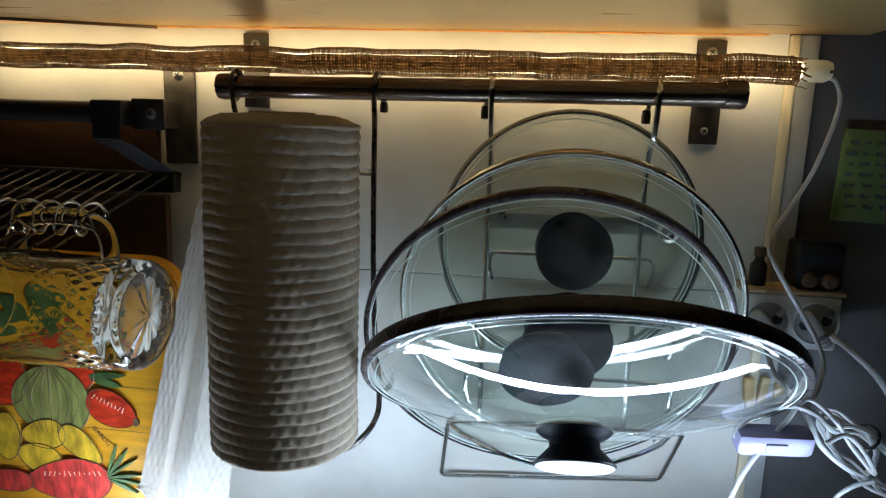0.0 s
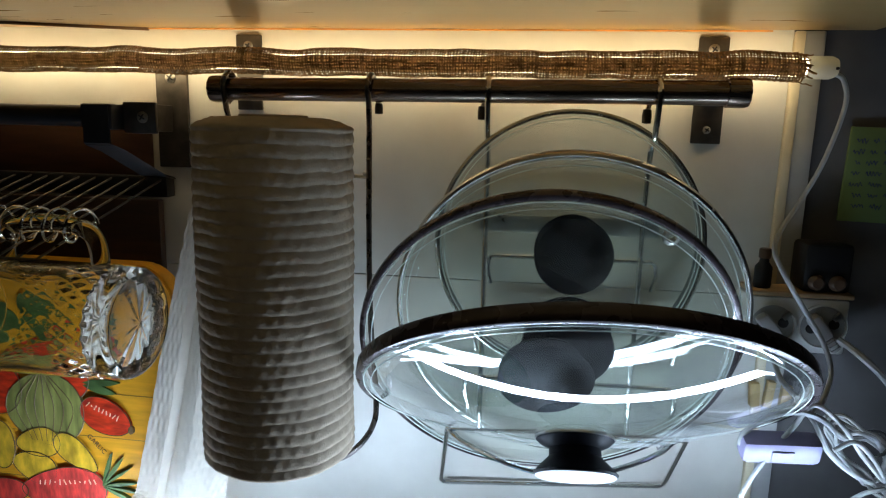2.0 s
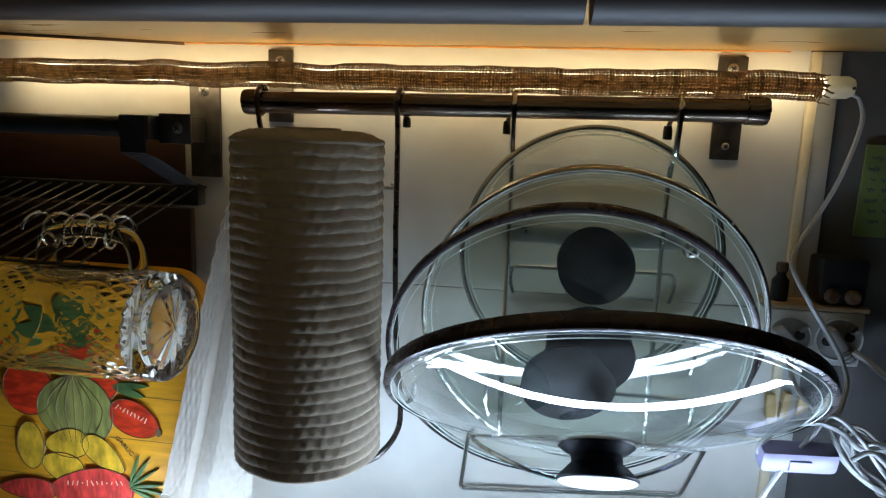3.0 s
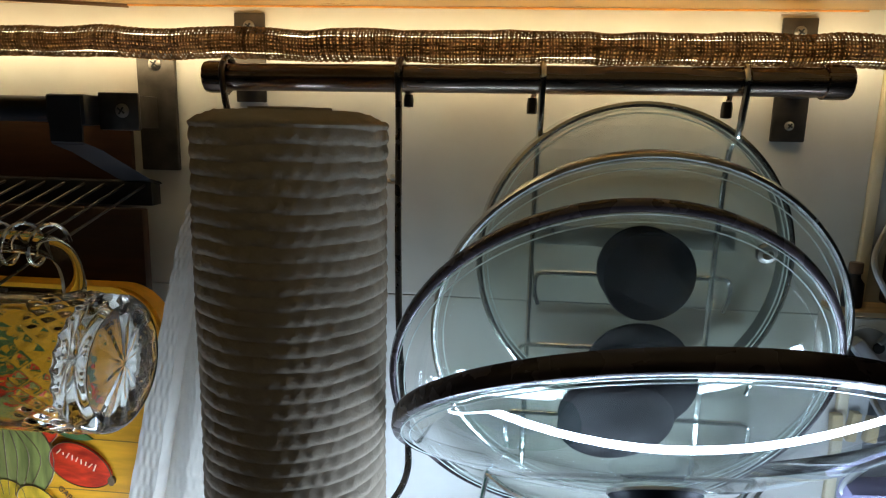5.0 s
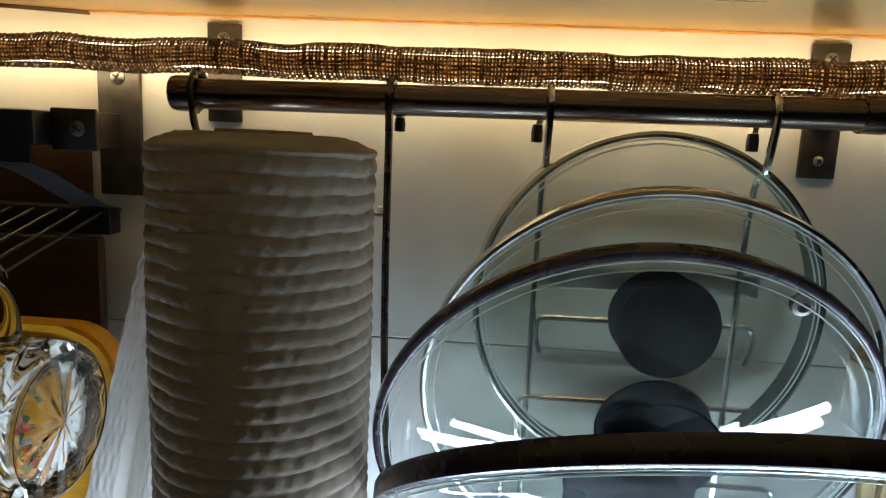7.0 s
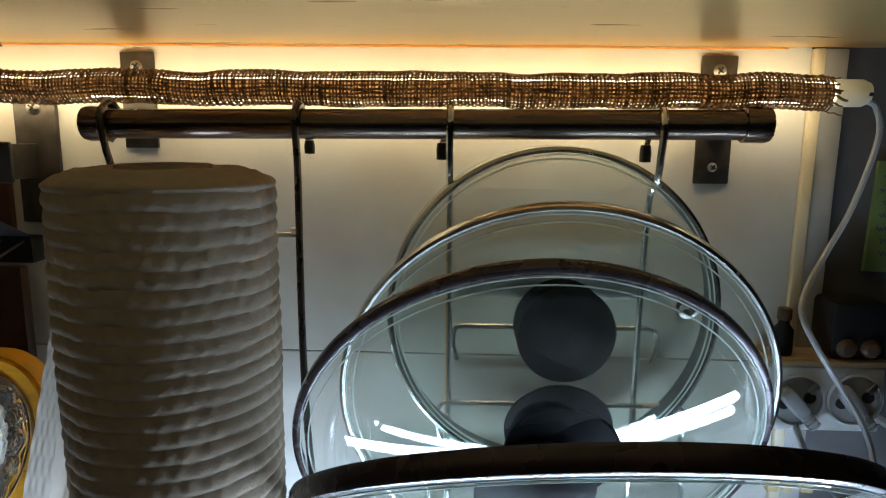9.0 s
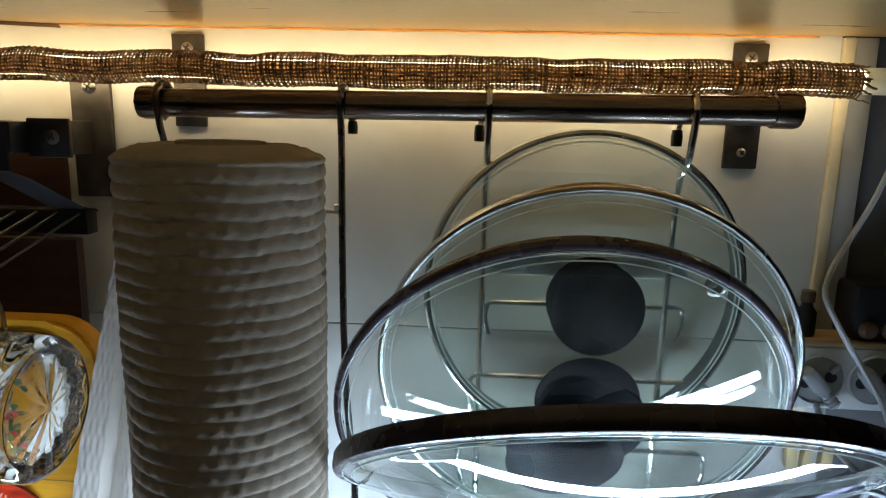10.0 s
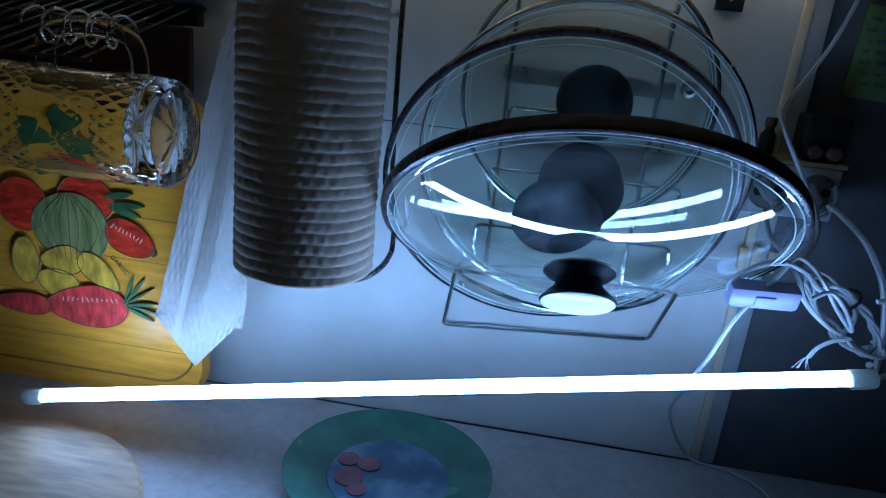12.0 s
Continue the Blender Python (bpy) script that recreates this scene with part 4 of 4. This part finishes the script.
tagged(part("wire_coil", wire([mug.matrix_world @ Vector(p) for p in coil], 0.0011, 6), M_CHROME), "thin chrome wire coil wound round the mug handle", "wire coil")

# ---------------------------------------------------------------- socket, its warm-lit top and small things
socket = thing("wall_socket", "white surface-mounted double wall socket with plugs", "socket")
SY = 0.517
part("plate", box(0.2280, 0.2965, SY, WALL + 0.0035, 0.3705, 0.4110, 0.0022), M_WHITE, socket, "white plastic plate")
for cx, cz in ((0.2455, 0.3902), (0.2795, 0.3912)):
    well = part("well", lathe([(0.0162, -0.001), (0.0168, 0.0012), (0.0152, 0.0016), (0.0148, -0.0006)], 40, closed=True, m=Matrix.Translation((cx, SY, cz)) @ pose(0, 0, 0, 90)), M_WHITE, socket, "round socket well")
    part("recess", lathe([(0.0148, 0.0006), (0, 0.0006), (0, 0.0001), (0.0148, 0.0001)], 36, m=Matrix.Translation((cx, SY, cz)) @ pose(0, 0, 0, 90)), M_TRIMGREY, well)
    for s in (-1, 1):
        part("contact", lathe([(0, 0.0016), (0.0034, 0.0016), (0.0036, 0.0006), (0, 0.0004)], 14, m=Matrix.Translation((cx + s * 0.0075, SY, cz + s * 0.002)) @ pose(0, 0, 0, 90)), M_HOLE, well)
    part("earth_clip", box(-0.0018, 0.0018, -0.003, 0.0, -0.0035, 0.0035, 0.0006, m=Matrix.Translation((cx + 0.009, SY, cz + 0.008)) @ pose(0, 0, 0, 0, 40, 0)), M_STEEL, well)


def plug(x, z, turn, label):
    t = thing("plug", label, "plug", at=Matrix.Translation((x, SY, z)) @ pose(0, 0, 0, 0, turn, 0))
    part("body", box(-0.0045, 0.0045, -0.010, 0.0012, -0.010, 0.010, 0.003), M_PLUG, t)
    part("neck", box(-0.0032, 0.0032, -0.0085, -0.002, -0.021, -0.0095, 0.0022), M_PLUG, t)
    for k in range(3):
        part("rib", box(-0.0036, 0.0036, -0.0089, -0.0016, -0.0130 - 0.003 * k, -0.0118 - 0.003 * k, 0.0004), M_PLUG, t)
    return t


plug(0.2760, 0.3917, -38, "grey-white moulded plug in the socket")
plug(0.2420, 0.3907, -42, "grey-white moulded plug in the socket")

# Top face of the socket in warm light, given as a thin brown slab.
tagged(part("lit_socket_top", box(0.2290, 0.2985, 0.5165, WALL + 0.003, 0.4115, 0.4150, 0.0008), M_WOOD_LITTOP), "narrow brown slab added for the warm light on the socket's top face", "ledge")
bottle = thing("small_bottle", "small dark bottle standing over the socket", "bottle")
part("glass", lathe([(0, 0.4087), (0.0058, 0.4087), (0.0062, 0.411), (0.0060, 0.424), (0.0034, 0.4275), (0.0032, 0.4305), (0, 0.4305)], 20, m=Matrix.Translation((0.2400, 0.530, 0.0064))), M_MATT, bottle)
part("cap", lathe([(0, 0.4305), (0.0042, 0.4305), (0.0042, 0.4365), (0.0036, 0.4375), (0, 0.4375)], 18, m=Matrix.Translation((0.2400, 0.530, 0.0064))), M_BROWN, bottle)
# Black block put where the socket throws its shadow up the wall.
bb = thing("shadow_block", "small matt black block added for the shadow over the socket, with two brown dials", "box")
part("case", box(0.2640, 0.2965, 0.520, 0.5480, 0.4151, 0.4500, 0.003), M_MATT, bb)
for x in (0.2730, 0.2870):
    part("dial", lathe([(0, 0.0042), (0.0036, 0.0038), (0.0056, 0.0016), (0.0058, 0), (0, 0)], 24, m=Matrix.Translation((x, 0.520, 0.4225)) @ pose(0, 0, 0, 90)), M_BROWN, bb, "brown round dial")

note = thing("paper_note", "green handwritten paper note stuck on the dark wall", "note")
part("sheet", box(0.2930, 0.3450, WALL + 0.0005, WALL + 0.0032, 0.4640, 0.5320, 0.0003, m=pose(0, 0, 0, 0, 1.5, 0) @ pose(-0.013, 0, 0.008)), M_NOTE, note)
rng = random.Random(11)
for k in range(7):
    x = 0.2960 + rng.uniform(0, 0.004)
    z = 0.5225 - 0.0078 * k
    while x < 0.338:
        w = rng.uniform(0.004, 0.012)
        line = []
        for j in range(int(w / 0.0007)):
            line.append((x + j * 0.0007, WALL - 0.0002, z + 0.0014 * math.sin(j * 1.9 + rng.uniform(-0.5, 0.5)) + 0.0008 * rng.uniform(-1, 1)))
        if len(line) > 2:
            part("ink_bar", wire(smooth_path(line, 2), 0.00028, 4), M_INK, note)
        x += w + 0.003

for k, (x, h, w) in enumerate(((0.2480, 0.019, 0.0036), (0.2570, 0.021, 0.0030), (0.2700, 0.018, 0.0038))):
    p = box(-w, w, -0.003, 0.003, 0, h, 0.0008, m=Matrix.Translation((x, 0.5405, 0.318)) @ pose(0, 0, 0, 0, (-4, 6, 3)[k], 0))
    tagged(part("wooden_peg", p, M_PEG), "yellow wooden peg fixed on the wall", "peg", "pegs by the wall")
# cables
cable = thing("power_cable", "white cable from the light tube down to the socket", "cable")
part("cord", wire(smooth_path([(0.267, TUBE_Y - 0.002, TUBE_Z - 0.004), (0.2735, 0.520, 0.562), (0.2765, 0.520, 0.545), (0.268, 0.522, 0.507), (0.2555, 0.522, 0.478), (0.2440, 0.515, 0.461), (0.2375, 0.506, 0.447), (0.2455, 0.500, 0.428), (0.2610, 0.498, 0.404), (0.2730, 0.495, 0.384), (0.2775, 0.490, 0.366), (0.270, 0.480, 0.350), (0.258, 0.465, 0.345)], 7), 0.0017, 8), M_CABLE, cable)
cable = thing("power_cable", "grey-white cable hanging from the plug", "cable")
part("cord", wire(smooth_path([(0.286, 0.505, 0.386), (0.296, 0.497, 0.379), (0.314, 0.490, 0.362), (0.330, 0.485, 0.335), (0.338, 0.48, 0.30), (0.335, 0.47, 0.27), (0.318, 0.45, 0.285)], 7), 0.0024, 8), M_CABLE, cable)
cable = thing("power_cable", "white cable looped through the inline switch", "cable", at=Matrix.Translation((-0.001, 0.020, -0.003)))
part("cord", wire(smooth_path([(0.2475, 0.498, 0.378), (0.2480, 0.475, 0.362), (0.2560, 0.460, 0.352), (0.2660, 0.452, 0.338), (0.2740, 0.450, 0.322), (0.2900, 0.450, 0.308), (0.3080, 0.455, 0.300), (0.3160, 0.46, 0.315), (0.300, 0.455, 0.330), (0.282, 0.450, 0.332), (0.268, 0.446, 0.344), (0.252, 0.444, 0.350), (0.234, 0.444, 0.346), (0.221, 0.444, 0.336), (0.2165, 0.444, 0.326), (0.222, 0.444, 0.3225)], 7), 0.0020, 8), M_CABLE, cable)
cable = thing("power_cable", "thin white cable hanging down to the worktop", "cable", at=Matrix.Translation((0.009, 0.012, 0)))
part("cord", wire(smooth_path([(0.262, 0.446, 0.325), (0.275, 0.448, 0.331), (0.290, 0.452, 0.318), (0.300, 0.455, 0.302), (0.285, 0.456, 0.318), (0.270, 0.456, 0.338), (0.250, 0.454, 0.352), (0.238, 0.450, 0.338), (0.224, 0.448, 0.318), (0.212, 0.447, 0.295), (0.204, 0.447, 0.270), (0.196, 0.460, 0.235), (0.200, 0.495, 0.19), (0.235, 0.525, COUNTER + 0.006), (0.270, 0.520, COUNTER + 0.002), (0.294, 0.4937, COUNTER + 0.002), (0.32, 0.40, COUNTER + 0.002), (0.42, 0.33, COUNTER + 0.002)], 7), 0.0016, 8), M_CABLE, cable)
cable = thing("power_cable", "bundle of coiled white cable with dark tie", "cable", at=Matrix.Translation((0.009, 0.022, -0.010)))
rng = random.Random(3)
for k in range(5):
    pts = []
    for j in range(17):
        a = 2 * math.pi * j / 16
        pts.append((0.300 + 0.030 * math.cos(a) + rng.uniform(-0.003, 0.003), 0.452 + 0.006 * math.sin(a * 2 + k) + 0.004 * k, 0.318 + 0.016 * math.sin(a) - 0.7 * 0.030 * math.cos(a) + rng.uniform(-0.003, 0.003)))
    part("coil", wire(smooth_path(pts, 4), 0.0014, 7), M_CABLE, cable)
part("tie", wire([(0.2975 + 0.007 * math.cos(a), 0.460 + 0.014 * math.sin(a), 0.331 + 0.007 * math.cos(a)) for a in [i * math.pi / 8 for i in range(17)]], 0.0012, 6), M_BLACK, cable, "dark cable tie")

sw = thing("inline_switch", "lavender-white plastic inline switch on a cable", "switch", at=Matrix.Translation((-0.002, 0.020, -0.003)))
sb = bmesh.new()
box(-0.0250, 0.0250, -0.008, 0.008, -0.0092, 0.0092, 0.0045, bm=sb, m=Matrix.Translation((0.2420, 0.444, 0.3245)) @ pose(0, 0, 0, 18, -3, 0))
part("case", sb, M_SWITCH, sw)
part("rocker", box(-0.007, 0.007, -0.0018, 0.0018, -0.004, 0.004, 0.001, m=Matrix.Translation((0.2420, 0.4370, 0.3220)) @ pose(0, 0, 0, 18, -3, 0)), M_SWITCH, sw)
part("seam", box(-0.0215, 0.0215, -0.0004, 0.0004, -0.0004, 0.0004, m=Matrix.Translation((0.2420, 0.4372, 0.3270)) @ pose(0, 0, 0, 18, -3, 0)), M_TRIMGREY, sw)
fr = thing("frayed_cable_end", "frayed white cable end beside the coil", "cable", at=Matrix.Translation((0.009, 0.022, -0.010)))
part("cord", wire(smooth_path([(0.302, 0.448, 0.305), (0.290, 0.446, 0.302), (0.280, 0.444, 0.296), (0.275, 0.443, 0.288)], 6), 0.0016, 7), M_CABLE, fr)
for k in range(7):
    a = rng.uniform(-1, 1)
    part("strand", wire(smooth_path([(0.276, 0.443, 0.290), (0.272 + 0.003 * a, 0.442, 0.285), (0.270 + 0.008 * a, 0.441 + 0.003 * rng.uniform(-1, 1), 0.279)], 4), 0.0004, 5), M_CABLE, fr)

# ---------------------------------------------------------------- lower light tube on the worktop
TL, TR = Vector((-0.3230, 0.425, 0.1585)), Vector((0.3110, 0.425, 0.2855))


def half_tube(a, b, r, deg0, deg1, n=18):
    """Part of a tube's skin, turned to face up and out into the room."""
    bm = bmesh.new()
    ax = (b - a).normalized()
    up = Vector((0, -0.32, 1.0))
    up = (up - ax * up.dot(ax)).normalized()
    side = ax.cross(up)
    rows = []
    for p in (a, b):
        rows.append([bm.verts.new(p + up * r * math.cos(radians(q)) + side * r * math.sin(radians(q))) for q in [deg0 + (deg1 - deg0) * i / n for i in range(n + 1)]])
    for i in range(n):
        bm.faces.new((rows[0][i], rows[0][i + 1], rows[1][i + 1], rows[1][i]))
    return bm


low = thing("light_tube", "bright cool white light tube leaning over the worktop", "light tube")
d = (TR - TL).normalized()
part("glowing_tube", half_tube(TL + d * 0.018, TR - d * 0.018, 0.0059, -95, 95), M_COOLTUBE, low, "cool white glowing front of the tube")
part("tube_back", half_tube(TL + d * 0.018, TR - d * 0.018, 0.0059, 95, 265), M_STEEL, low, "dull metal back of the tube")
for p, q in ((TL, d), (TR, -d)):
    part("end_cap", lathe([(0, 0), (0.0056, 0.0006), (0.0067, 0.003), (0.0069, 0.0175), (0.006, 0.0185), (0, 0.0185)], 24,
                          m=Matrix.Translation(p) @ q.to_track_quat("Z", "Y").to_matrix().to_4x4()), M_FROST, low, "frosted end cap")
part("cord", wire(smooth_path([TR - d * 0.001, TR + Vector((0.012, 0.004, 0.006)), (0.345, 0.450, 0.302), (0.352, 0.462, 0.318), (0.338, 0.460, 0.335), (0.314, 0.457, 0.330)], 6), 0.0018, 8), M_CABLE, low, "white cable")

# patterned plate and round board on the worktop
plate = thing("patterned_plate", "glossy plate with blue, red and green pattern on the worktop", "plate", at=Matrix.Translation((-0.018, 0.440, COUNTER)))
part("dish", lathe([(0, 0.0), (0.050, 0.0), (0.056, 0.002), (0.083, 0.0125), (0.0845, 0.0140), (0.082, 0.0145), (0.056, 0.005), (0.050, 0.0035), (0, 0.0035)], 72), M_PLATE_G, plate, "green glazed dish")
part("well_glaze", lathe([(0, 0.0042), (0.049, 0.0042), (0.0495, 0.0036), (0, 0.0034)], 60), M_PLATE_B, plate, "blue glazed well")
for k, (x, y, r) in enumerate(((-0.030, -0.010, 0.012), (-0.018, 0.010, 0.010), (-0.036, 0.012, 0.009), (-0.020, -0.024, 0.008))):
    part("flower", lathe([(0, 0.0056), (r, 0.0052), (r, 0.0043), (0, 0.0043)], 20, m=Matrix.Translation((x, y, 0))), M_PLATE_R, plate, "red painted flower")
rb = thing("round_board", "round wooden board lying on the worktop", "cutting board", at=Matrix.Translation((-0.290, 0.310, COUNTER)))
part("disc", lathe([(0, 0), (0.116, 0), (0.119, 0.003), (0.119, 0.010), (0.116, 0.013), (0, 0.013)], 72), M_WOOD_LITTOP, rb)
